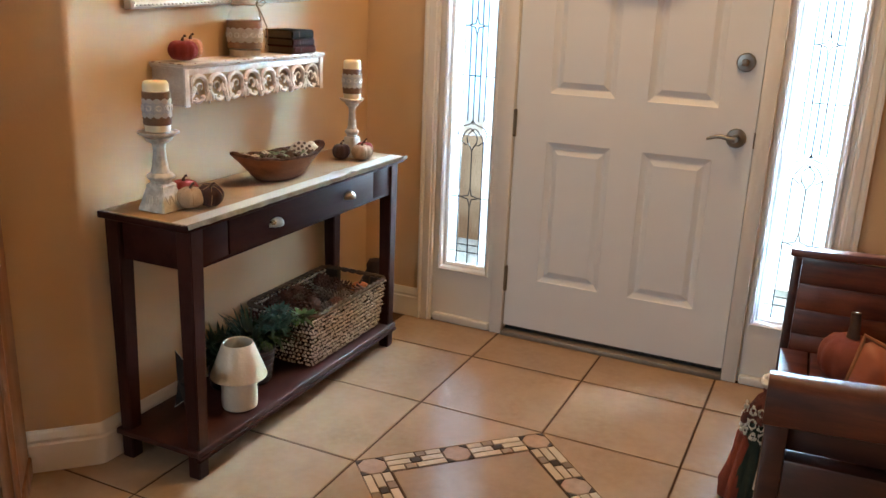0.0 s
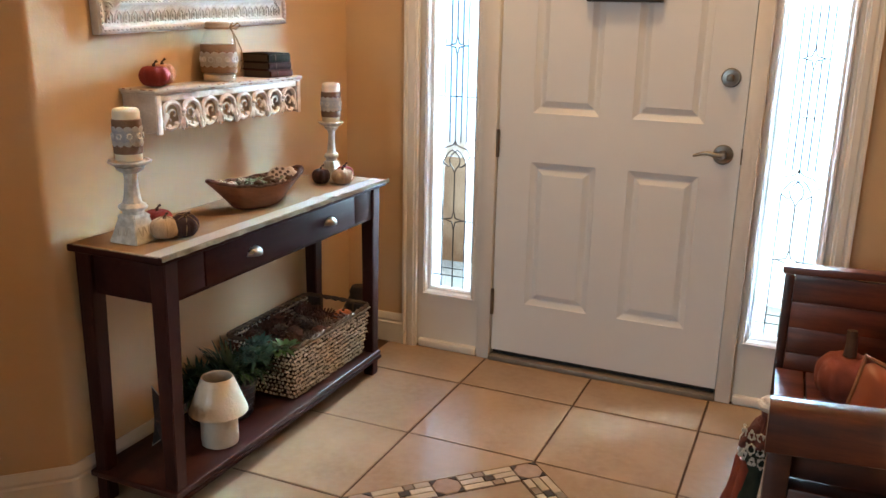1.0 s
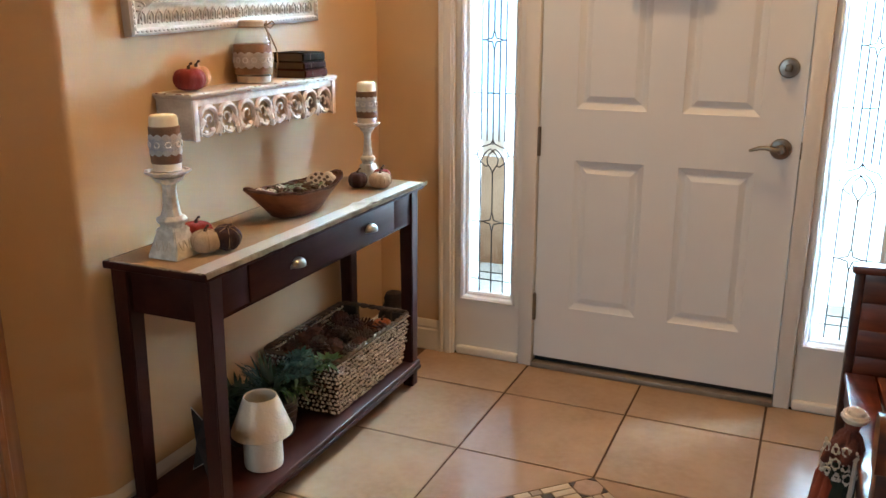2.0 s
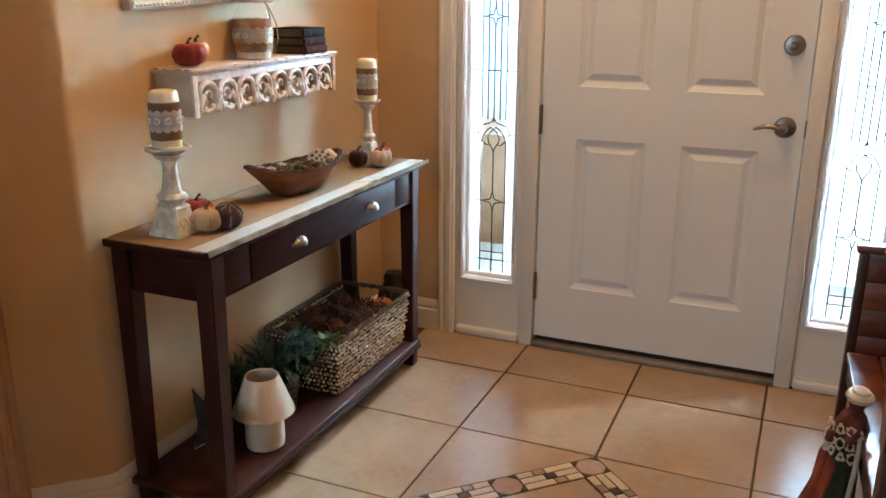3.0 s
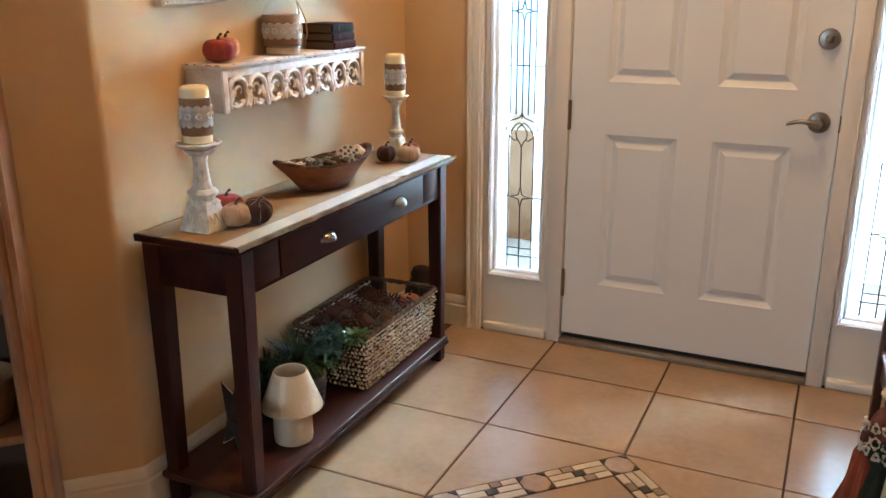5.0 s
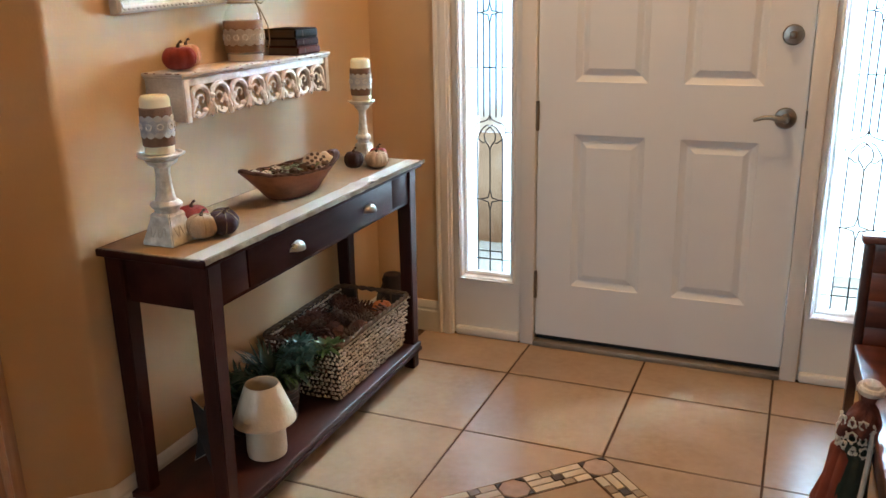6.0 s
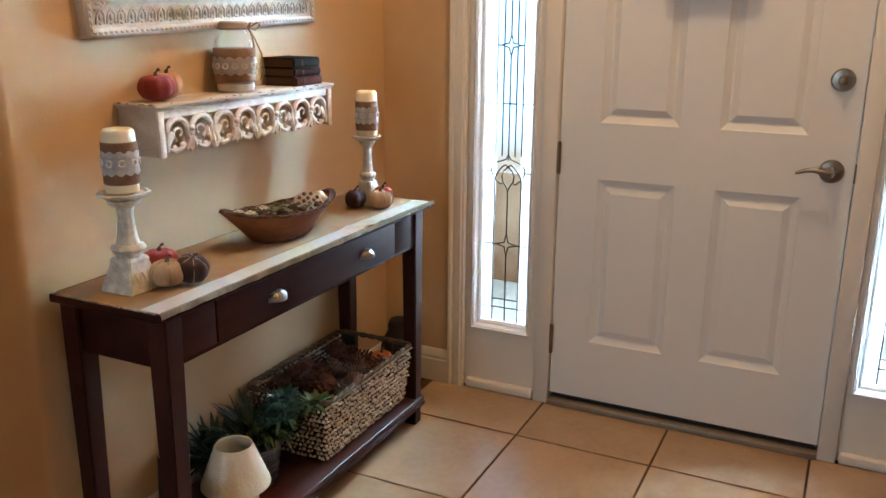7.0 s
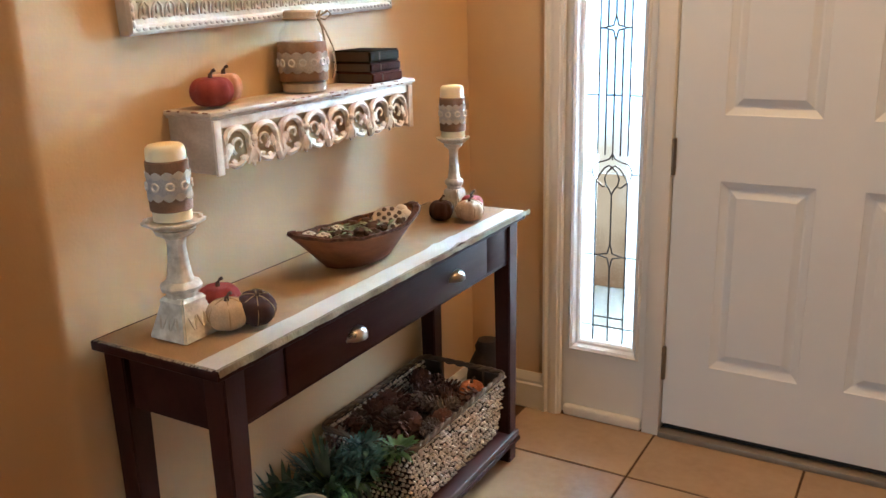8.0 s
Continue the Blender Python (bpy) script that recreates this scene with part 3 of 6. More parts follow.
for lx, ly in LEGS:
    lb = bmesh.new()
    vs = bmesh.ops.create_cube(lb, size=1.0)["verts"]
    for v in vs:
        w = 0.027 if v.co.z > 0 else 0.021
        lean = 0.009 if v.co.z > 0 and ly < -1 else 0.0
        v.co = Vector((lx + 0.0225 + (1 if v.co.x > 0 else -1) * w, ly + lean + 0.0225 + (1 if v.co.y > 0 else -1) * w, TZ - 0.0205 if v.co.z > 0 else 0.0))
    bmesh.ops.bevel(lb, geom=list(lb.edges), offset=0.003, segments=2, affect="EDGES")
    part("leg", lb, MAHOGANY_UP, table)
AZ0, AZ1 = 0.648, TZ - 0.0205
part("back_apron", boxed(-0.638, -0.622, -1.484, -0.404, AZ0, AZ1, 0.001), MAHOGANY, table)
for y0, y1 in ((-1.531, -1.515), (-0.370, -0.354)):
    part("side_apron", boxed(-0.598, -0.392, y0, y1, AZ0, AZ1, 0.001), MAHOGANY, table)
part("front_rail", boxed(-0.372, -0.352, -1.484, -0.400, AZ0, AZ0 + 0.010, 0.001), MAHOGANY, table)
for y0, y1 in ((-1.485, -1.374), (-0.531, -0.400)):
    part("front_panel", boxed(-0.368, -0.350, y0, y1, AZ0 + 0.0105, AZ1, 0.001), MAHOGANY, table)


def cup_pull(bm, x, y, z):
    """A half-dome bin pull with a flange."""
    seg, rings = 14, []
    for i in range(7):
        a = math.pi / 2 * i / 6
        rings.append([bm.verts.new((x + 0.024 * math.sin(a) * math.sin(math.pi * k / seg) + 0.001, y - 0.036 * math.cos(math.pi * k / seg) * (0.45 + 0.55 * math.cos(a * 0.6)), z - 0.004 + 0.026 * math.cos(a) * math.sin(math.pi * k / seg))) for k in range(seg + 1)])
    for a, b in zip(rings, rings[1:]):
        for k in range(seg):
            bm.faces.new((a[k], a[k + 1], b[k + 1], b[k]))
    bmesh.ops.solidify(bm, geom=bm.faces[:], thickness=0.002)
    return bm


dr = part("drawer", boxed(-0.368, -0.347, -1.371, -0.534, AZ0 + 0.0105, AZ1 - 0.002, 0.0025), MAHOGANY, table, "wide drawer front with two pulls")
for y in (-1.149, -0.713):
    part("cup_pull", cup_pull(bmesh.new(), -0.346, y, 0.702), NICKEL, dr, "satin nickel cup pull")
SZ = 0.100
part("lower_shelf", boxed(-0.660, -0.338, -1.556, -0.350, SZ - 0.020, SZ, 0.004, 3), SHELF_LIT, table, "lower shelf board, redder and lighter for the side light on it")
part("shelf_rail", boxed(-0.352, -0.334, -1.5555, -0.350, SZ - 0.034, SZ - 0.0205, 0.003), MAHOGANY, table)

# ---- wall shelf with carved apron ----
SX0, SX1, SY0, SY1, STOP = WX, -0.548, -1.305, -0.550, 1.188
CARVED = surface("carved_white_wood", (0.84, 0.80, 0.74), 0.6, other=(0.56, 0.47, 0.38), amount=0.5, scale=35, sharp=0.65, bump=0.2, bump_scale=90)
shelf = thing("wall_shelf", (SX0, (SY0 + SY1) / 2, 1.07), "distressed white wooden wall shelf with carved scroll apron", "shelf")
st = bmesh.new()
box(st, SX0, SX1, SY0, SY1, STOP - 0.010, STOP, 0.003)
box(st, SX0, SX1 - 0.006, SY0 + 0.006, SY1 - 0.006, STOP - 0.0165, STOP - 0.0105, 0.001)
part("shelf_board", st, WHITEWOOD, shelf, "white board with chipped red-brown edges")
for y0, y1 in ((SY0 + 0.012, SY0 + 0.026), (SY1 - 0.026, SY1 - 0.012)):
    part("end_panel", boxed(SX0, SX1 - 0.012, y0, y1, 1.062, STOP - 0.017, 0.001), WHITEWOOD, shelf)
part("top_rail", boxed(SX1 - 0.024, SX1 - 0.010, SY0 + 0.0265, SY1 - 0.0265, STOP - 0.036, STOP - 0.017, 0.002), CARVED, shelf)
for y in (SY0 + 0.020, SY1 - 0.020):
    part("corner_strip", boxed(SX1 - 0.0115, SX1 - 0.004, y - 0.010, y + 0.010, 1.060, STOP - 0.017, 0.002), CARVED, shelf)
carve = bmesh.new()
units = 8
fy0, fy1 = SY0 + 0.034, SY1 - 0.034
uw = (fy1 - fy0) / units
fx = SX1 - 0.016
for k in range(units):
    c = fy0 + (k + 0.5) * uw
    arch = [(fx + 0.004, c - 0.040, 1.072), (fx + 0.004, c - 0.038, 1.098)]
    arch += [(fx + 0.004, c + 0.036 * math.cos(radians(a)), 1.116 + 0.033 * math.sin(radians(a))) for a in range(190, -11, -20)]
    arch += [(fx + 0.004, c + 0.038, 1.098), (fx + 0.004, c + 0.040, 1.072)]
    tube(carve, arch, 0.0078, 6)
    tube(carve, [(x + 0.005, c + (y - c) * 0.96, z - 0.001) for x, y, z in arch], 0.0030, 5)
    s = 1 if k % 2 else -1           # towards the beaded junction of this arch
    # C-scroll that curls in under the arch
    hook = [(fx + 0.003, c - s * 0.006 + s * 0.021 * math.cos(radians(a)) * (1 - i / 15), 1.112 + 0.020 * math.sin(radians(a)) * (1 - i / 15)) for i, a in enumerate(range(-60, 241, 30))]
    tube(carve, hook, 0.0036, 5, taper=[1.3 - 0.06 * i for i in range(len(hook))])
    # leaf that rises from the beaded junction into the arch
    for f, lift in ((0.95, 0.0), (0.72, 0.006), (0.50, 0.016)):
        blob(carve, (fx + 0.005, c + s * uw * 0.5 * f, 1.092 + lift), (0.006, 0.0095, 0.0135), 1, 0.3, k + f)
    # leafy lower edge
    tube(carve, [(fx + 0.001, c - s * 0.040, 1.074), (fx + 0.004, c - s * 0.024, 1.084), (fx + 0.005, c - s * 0.008, 1.074), (fx + 0.005, c + s * 0.010, 1.070), (fx + 0.003, c + s * 0.030, 1.077)], 0.0058, 5, taper=[0.8, 1.15, 1.0, 1.1, 0.6])
    blob(carve, (fx + 0.005, c - s * 0.016, 1.083), (0.006, 0.011, 0.008), 1, 0.3, k)
    blob(carve, (fx + 0.004, c + s * 0.012, 1.078), (0.005, 0.009, 0.007), 1, 0.3, k + 3)
    if k:
        b = c - uw / 2
        if k % 2:
            # bead over a fleur of three leaves
            blob(carve, (fx + 0.012, b, 1.122), (0.008, 0.0095, 0.0075), 2)
            blob(carve, (fx + 0.010, b, 1.109), (0.006, 0.007, 0.008), 1)
            for sy in (-1, 0, 1):
                tube(carve, [(fx + 0.008, b + sy * 0.003, 1.104), (fx + 0.010, b + sy * 0.010, 1.088), (fx + 0.007, b + sy * 0.017, 1.070 - 0.006 * (sy == 0))], 0.0066, 5, taper=[0.7, 1.2, 0.5])
        else:
            # spread pair of leaves where two arches meet
            for sy in (-1, 1):
                tube(carve, [(fx + 0.006, b + sy * 0.003, 1.064), (fx + 0.009, b + sy * 0.009, 1.084), (fx + 0.006, b + sy * 0.008, 1.108)], 0.0080, 5, taper=[0.7, 1.2, 0.5])
            blob(carve, (fx + 0.008, b, 1.072), (0.006, 0.009, 0.012), 1, 0.2, k)
part("carved_apron", carve, CARVED, shelf, "pierced scrollwork apron")

chips = bmesh.new()
rng = random.Random(17)
for k in range(20):
    y, w = rng.uniform(SY0 + 0.01, SY1 - 0.03), rng.uniform(0.003, 0.014)
    z = STOP - rng.choice((0.0012, 0.0012, 0.0095))
    box(chips, SX1 - 0.004, SX1 + 0.0006, y, y + w, z - rng.uniform(0.0006, 0.0016), z + 0.0014)
for k in range(5):
    x, w = rng.uniform(SX0 + 0.01, SX1 - 0.02), rng.uniform(0.004, 0.015)
    box(chips, x, x + w, SY0 - 0.0006, SY0 + 0.004, STOP - 0.0026, STOP + 0.0003)
part("worn_edge", chips, surface("bare_red_brown_wood", (0.27, 0.14, 0.10), 0.8, scale=60), shelf, "chips of bare red-brown wood", kind="stuff")

# ---- mirror ----
SILVER = surface("pale_gilt_frame", (0.58, 0.54, 0.44), 0.5, other=(0.40, 0.36, 0.27), amount=0.7, scale=22, sharp=0.5, fine=0.1, bump=0.25, bump_scale=80)
PALE = surface("worn_white_frame", (0.64, 0.60, 0.53), 0.5, other=(0.45, 0.40, 0.33), amount=0.5, scale=18, sharp=0.5, bump=0.15)
mirror_mat = surface("mirror_silver", (0.82, 0.83, 0.82), 0.02, metal=1.0, rough_var=0.01)
MY0, MY1, MZ0, MZ1 = -1.386, -0.490, 1.352, 2.06
mirror = thing("wall_mirror", (WX, (MY0 + MY1) / 2, MZ0), "wall mirror in a wide pale embossed frame", "mirror")


def framed(bm, insets):
    """Mitred rings round the mirror: (inset, depth off the wall) pairs."""
    rings = [[bm.verts.new((WX + d, y, z)) for y, z in ((MY0 + s, MZ0 + s), (MY1 - s, MZ0 + s), (MY1 - s, MZ1 - s), (MY0 + s, MZ1 - s))] for s, d in insets]
    for a, b in zip(rings, rings[1:]):
        for k in range(4):
            bm.faces.new((a[k], a[(k + 1) % 4], b[(k + 1) % 4], b[k]))
    return bm


part("outer_frame", framed(bmesh.new(), [(0.0, 0.001), (0.0, 0.026), (0.006, 0.032), (0.016, 0.030), (0.020, 0.024)]), PALE, mirror)
part("embossed_band", framed(bmesh.new(), [(0.020, 0.024), (0.035, 0.020), (0.066, 0.020), (0.076, 0.026)]), SILVER, mirror)
part("inner_frame", framed(bmesh.new(), [(0.076, 0.026), (0.082, 0.030), (0.090, 0.028), (0.096, 0.016), (0.104, 0.014), (0.106, 0.006)]), PALE, mirror)
part("mirror_glass", boxed(WX + 0.002, WX + 0.006, MY0 + 0.105, MY1 - 0.105, MZ0 + 0.105, MZ1 - 0.105), mirror_mat, mirror, "clear mirror glass", smooth=False)
rope = bmesh.new()
n_rope = 54
for k in range(n_rope):
    y = MY0 + 0.012 + (MY1 - MY0 - 0.024) * (k + 0.5) / n_rope
    blob(rope, (WX + 0.031, y, MZ0 + 0.011), (0.004, 0.0078, 0.005), 1)
for k in range(44):
    z = MZ0 + 0.012 + (MZ1 - MZ0 - 0.024) * (k + 0.5) / 44
    for y in (MY0 + 0.011, MY1 - 0.011):
        blob(rope, (WX + 0.031, y, z), (0.004, 0.005, 0.0078), 1)
part("rope_edge", rope, PALE, mirror, "beaded rope edge")
orn = bmesh.new()
n_orn = 26
for k in range(n_orn):
    y = MY0 + 0.03 + (MY1 - MY0 - 0.06) * (k + 0.5) / n_orn
    tube(orn, [(WX + 0.021, y - 0.013, MZ0 + 0.030), (WX + 0.025, y - 0.010, MZ0 + 0.052), (WX + 0.025, y, MZ0 + 0.062), (WX + 0.025, y + 0.010, MZ0 + 0.052), (WX + 0.021, y + 0.013, MZ0 + 0.030)], 0.0032, 5)
    blob(orn, (WX + 0.022, y, MZ0 + 0.046), (0.004, 0.004, 0.010), 1)
    blob(orn, (WX + 0.022, y, MZ0 + 0.031), (0.003, 0.006, 0.004), 1)
for k in range(20):
    z = MZ0 + 0.06 + (MZ1 - MZ0 - 0.12) * (k + 0.5) / 20
    for side, y in ((1, MY0 + 0.046), (-1, MY1 - 0.046)):
        tube(orn, [(WX + 0.021, y - side * 0.014, z - 0.013), (WX + 0.025, y + side * 0.004, z - 0.010), (WX + 0.025, y + side * 0.014, z), (WX + 0.025, y + side * 0.004, z + 0.010), (WX + 0.021, y - side * 0.014, z + 0.013)], 0.0032, 5)
        blob(orn, (WX + 0.022, y, z), (0.004, 0.010, 0.004), 1)
part("embossing", orn, SILVER, mirror, "raised leaf ornament")
beads = bmesh.new()
for k in range(48):
    y = MY0 + 0.088 + (MY1 - MY0 - 0.176) * (k + 0.5) / 48
    blob(beads, (WX + 0.029, y, MZ0 + 0.0865), (0.0045, 0.006, 0.0045), 1)
part("bead_row", beads, PALE, mirror, "row of small beads")
mirror.rotation_euler = (radians(1.9), 0, 0)      # hangs a little crooked

# ---- cloth pumpkins ----
def fabric(name, c, d):
    return weave(name, c, d, 900, 0.95, 0.35)


RED = fabric("rust_red_cloth", (0.27, 0.026, 0.014), (0.19, 0.018, 0.010))
PEACH = fabric("peach_cloth", (0.58, 0.27, 0.13), (0.46, 0.2, 0.09))
CREAM = fabric("cream_cloth", (0.52, 0.38, 0.255), (0.42, 0.30, 0.19))
BROWN = fabric("dark_brown_cloth", (0.042, 0.012, 0.008), (0.026, 0.008, 0.005))
STEM = surface("dried_stem", (0.085, 0.045, 0.026), 0.8, scale=40, bump=0.5)
TWINE = surface("jute_twine", (0.34, 0.22, 0.11), 0.95, scale=90, bump=0.5, bump_scale=300)


def pumpkin(where, r, h, cloth, label, group, lobes=8, stem=0.014, tilt=(0, 0, 0), wrap=False):
    p = thing("pumpkin", where, label, "pumpkin", group)
    bm = bmesh.new()
    prof = []
    for k in range(15):
        a = -math.pi / 2 + math.pi * k / 14
        dip = 0.10 * h * (abs(math.sin(a)) ** 8)
        prof.append((max(0.002, r * abs(math.cos(a)) ** 0.75), h / 2 + h / 2 * math.sin(a) * 1.0 - (dip if a > 0 else -dip * 0.4)))
    lathe(bm, prof, where, 48, 0.05, lobes, 0.09)
    body = part("body", bm, cloth, p)
    top = where[2] + h * 0.93
    pts = [(where[0], where[1], top - 0.012), (where[0] + 0.001, where[1], top + stem * 0.4), (where[0] + 0.004, where[1] + 0.003, top + stem * 0.8), (where[0] + 0.009, where[1] + 0.006, top + stem)]
    part("stem", tube(bmesh.new(), pts, 0.0042, 7, taper=[1.6, 1.0, 0.8, 0.9]), STEM, p, "dark dried stem")
    if wrap:
        ring = bmesh.new()
        for a0 in (20, 80, 140):
            pts = []
            for k in range(20):
                a = 2 * math.pi * k / 20
                rr = 1.012
                pts.append((where[0] + rr * r * math.cos(radians(a0)) * math.cos(a), where[1] + rr * r * math.sin(radians(a0)) * math.cos(a), where[2] + h / 2 + rr * h / 2 * math.sin(a) * 0.98))
            tube(ring, pts, 0.0009, 5, closed=True)
        part("twine", ring, TWINE, p, "twine tied round the segments")
    p.rotation_euler = [radians(a) for a in tilt]
    return p


pumpkin((-0.606, -1.238, STOP + 0.001), 0.044, 0.066, RED, "rust red cloth pumpkin on the wall shelf", "cloth pumpkins", 9)
pumpkin((-0.634, -1.172, STOP + 0.001), 0.037, 0.068, PEACH, "peach cloth pumpkin behind the red one", "cloth pumpkins", 9)
RT = TZ + 0.0045
pumpkin((-0.447, -1.412, RT), 0.041, 0.064, CREAM, "cream cloth pumpkin beside the candle holder", "cloth pumpkins", 8, wrap=True)
pumpkin((-0.422, -1.366, RT + 0.006), 0.039, 0.064, BROWN, "dark brown cloth pumpkin leaning over", "cloth pumpkins", 8, tilt=(10, 18, 0), wrap=True)
pumpkin((-0.510, -1.370, RT), 0.043, 0.072, RED, "rust red cloth pumpkin at the back", "cloth pumpkins", 8)
pumpkin((-0.418, -0.500, RT), 0.040, 0.062, CREAM, "cream cloth pumpkin at the far end of the console", "cloth pumpkins", 8, wrap=True)
pumpkin((-0.490, -0.532, RT), 0.034, 0.062, BROWN, "dark brown cloth pumpkin at the far end of the console", "cloth pumpkins", 8)
pumpkin((-0.446, -0.436, RT), 0.034, 0.060, RED, "rust red cloth pumpkin behind the cream one", "cloth pumpkins", 8)

# ---- jar ----
BURLAP = weave("burlap", (0.29, 0.175, 0.10), (0.21, 0.12, 0.065), 700, 0.95, 0.25)
LACE = weave("white_lace", (0.78, 0.73, 0.68), (0.60, 0.53, 0.47), 500, 0.9, 0.25)
JARGLASS = glass("jar_glass", (0.985, 0.99, 0.99), -0.08, 0.05)
for node in JARGLASS.node_tree.nodes:
    if node.type == "MIX_SHADER":
        for link in list(node.inputs[0].links):
            JARGLASS.node_tree.links.remove(link)
        node.inputs[0].default_value = 0.11
LIDM = weave("pale_burlap", (0.46, 0.34, 0.22), (0.36, 0.26, 0.16), 700, 0.95, 0.25)
jx, jy, jr = -0.616, -0.930, 0.054
jar = thing("glass_jar", (jx, jy, STOP), "clear glass jar wrapped in burlap and lace with twine", "jar")
jb = lathe(bmesh.new(), [(jr - 0.006, 0.001), (jr - 0.001, 0.005), (jr, 0.012), (jr, 0.125), (jr - 0.006, 0.142), (0.038, 0.154), (0.034, 0.172)], (jx, jy, STOP), 32)
jobj = part("body", jb, JARGLASS, jar, "clear ribbed glass")
jobj.visible_shadow = False
part("burlap_band", lathe(bmesh.new(), [(jr + 0.0012, 0.028), (jr + 0.0025, 0.030), (jr + 0.0025, 0.114), (jr + 0.0012, 0.116)], (jx, jy, STOP), 32, 0.01), BURLAP, jar, "brown burlap band")


def lace_band(cx, cy, r, z0, z1, scallops):
    """A scalloped band with a row of small raised rings."""
    bm = bmesh.new()
    seg = scallops * 8
    lo, hi = [], []
    for k in range(seg):
        a = 2 * math.pi * k / seg
        w = 0.0055 * abs(math.sin(scallops * a / 2))
        lo.append(bm.verts.new((cx + r * math.cos(a), cy + r * math.sin(a), z0 + 0.0055 - w)))
        hi.append(bm.verts.new((cx + r * math.cos(a), cy + r * math.sin(a), z1 - 0.0055 + w)))
    for k in range(seg):
        j = (k + 1) % seg
        bm.faces.new((lo[k], lo[j], hi[j], hi[k]))
    bmesh.ops.solidify(bm, geom=bm.faces[:], thickness=-0.0012)
    return bm


def lace_rings(cx, cy, r, z, scallops, size):
    bm = bmesh.new()
    for s in range(scallops):
        a0 = 2 * math.pi * s / scallops
        pts = []
        for k in range(10):
            b = 2 * math.pi * k / 10
            a = a0 + size * math.cos(b) / r
            pts.append((cx + (r + 0.0006) * math.cos(a), cy + (r + 0.0006) * math.sin(a), z + size * math.sin(b)))
        tube(bm, pts, 0.0021, 6, closed=True)
    return bm


LACE_RING = surface("lace_thread", (0.88, 0.86, 0.83), 0.9, scale=60, bump=0.4, bump_scale=300)
lb = part("lace_band", lace_band(jx, jy, jr + 0.004, STOP + 0.046, STOP + 0.094, 14), LACE, jar, "white scalloped lace band")
part("lace_rings", lace_rings(jx, jy, jr + 0.004, STOP + 0.070, 14, 0.0075), LACE_RING, lb)
part("lid", lathe(bmesh.new(), [(0.036, 0.163), (0.038, 0.165), (0.038, 0.181), (0.034, 0.185)], (jx, jy, STOP), 32), LIDM, jar, "burlap covered lid")
bow = bmesh.new()
tube(bow, [(jx + 0.039 * math.cos(a), jy + 0.039 * math.sin(a), STOP + 0.166) for a in [2 * math.pi * k / 20 for k in range(20)]], 0.0024, 6, closed=True)
bx, by, bz = jx + 0.029, jy + 0.029, STOP + 0.168
for s in (-1, 1):
    tube(bow, [(bx, by, bz), (bx + 0.012, by + s * 0.014 + 0.008, bz + 0.014), (bx + 0.012, by + s * 0.026 + 0.008, bz + 0.006), (bx + 0.006, by + s * 0.014 + 0.006, bz - 0.006), (bx, by, bz)], 0.0022, 6)
tube(bow, [(bx, by, bz), (bx + 0.012, by + 0.010, bz - 0.030), (bx + 0.020, by + 0.026, bz - 0.070), (bx + 0.020, by + 0.030, bz - 0.110), (bx + 0.014, by + 0.024, bz - 0.140)], 0.0022, 6)
tube(bow, [(bx, by, bz), (bx + 0.014, by - 0.004, bz - 0.024), (bx + 0.016, by + 0.002, bz - 0.060)], 0.0022, 6)
part("twine_bow", bow, TWINE, jar, "jute twine bow")
FILL = surface("white_shells", (0.62, 0.57, 0.50), 0.7, scale=40)
fill = bmesh.new()
rng = random.Random(7)
for k in range(26):
    a, rr = rng.uniform(0, 6.28), rng.uniform(0, 0.036)
    blob(fill, (jx + rr * math.cos(a), jy + rr * math.sin(a), STOP + 0.012 + rng.uniform(0, 0.012)), (0.009, 0.009, 0.007), 1, 0.3, k)
lathe(fill, [(jr - 0.004, 0.003), (jr - 0.003, 0.022), (jr - 0.012, 0.028), (0.004, 0.030)], (jx, jy, STOP), 24, 0.03)
part("filling", fill, FILL, jar, "pale filling at the bottom", kind="stuff")

# ---- books on the shelf ----
PAGES = surface("aged_pages", (0.10, 0.065, 0.04), 0.9, scale=30, stretch=(1, 1, 40))
GOLD = surface("gilt_print", (0.07, 0.04, 0.028), 0.9, spec=0.1)


def book(x0, x1, y0, y1, z, h, cover, label):
    b = thing("book", ((x0 + x1) / 2, (y0 + y1) / 2, z), label, "book", "books stacked on the shelf")
    for za, zb in ((z, z + 0.003), (z + h - 0.003, z + h)):
        part("cover", boxed(x0, x1 - 0.004, y0, y1, za, zb, 0.001), cover, b)
    sp = boxed(x1 - 0.008, x1, y0 + 0.0005, y1 - 0.0005, z + 0.0032, z + h - 0.0032, 0.003, 3)
    spine = part("spine", sp, cover, b, "dark spine with faint gilt bars")
    part("page_block", boxed(x0 + 0.003, x1 - 0.0085, y0 + 0.003, y1 - 0.003, z + 0.0032, z + h - 0.0032), PAGES, b, "aged paper pages", smooth=False)
    for f in (0.30,):
        y = y0 + (y1 - y0) * f
        part("gilt_bar", boxed(x1 - 0.0005, x1 + 0.0006, y - 0.003, y + 0.003, z + 0.005, z + h - 0.005), GOLD, spine, smooth=False)


BK1 = surface("dark_maroon_leather", (0.065, 0.017, 0.010), 0.8, spec=0.05, scale=30, bump=0.3, bump_scale=200)
BK2 = surface("black_brown_leather", (0.034, 0.013, 0.009), 0.8, spec=0.05, scale=30, bump=0.3, bump_scale=200)
BK3 = surface("dark_green_leather", (0.018, 0.015, 0.008), 0.8, spec=0.05, scale=30, bump=0.3, bump_scale=200)
book(-0.672, -0.556, -0.732, -0.600, STOP + 0.0005, 0.026, BK1, "dark maroon leather book at the bottom of the stack")
book(-0.672, -0.558, -0.736, -0.604, STOP + 0.027, 0.025, BK2, "black-brown leather book in the middle of the stack")
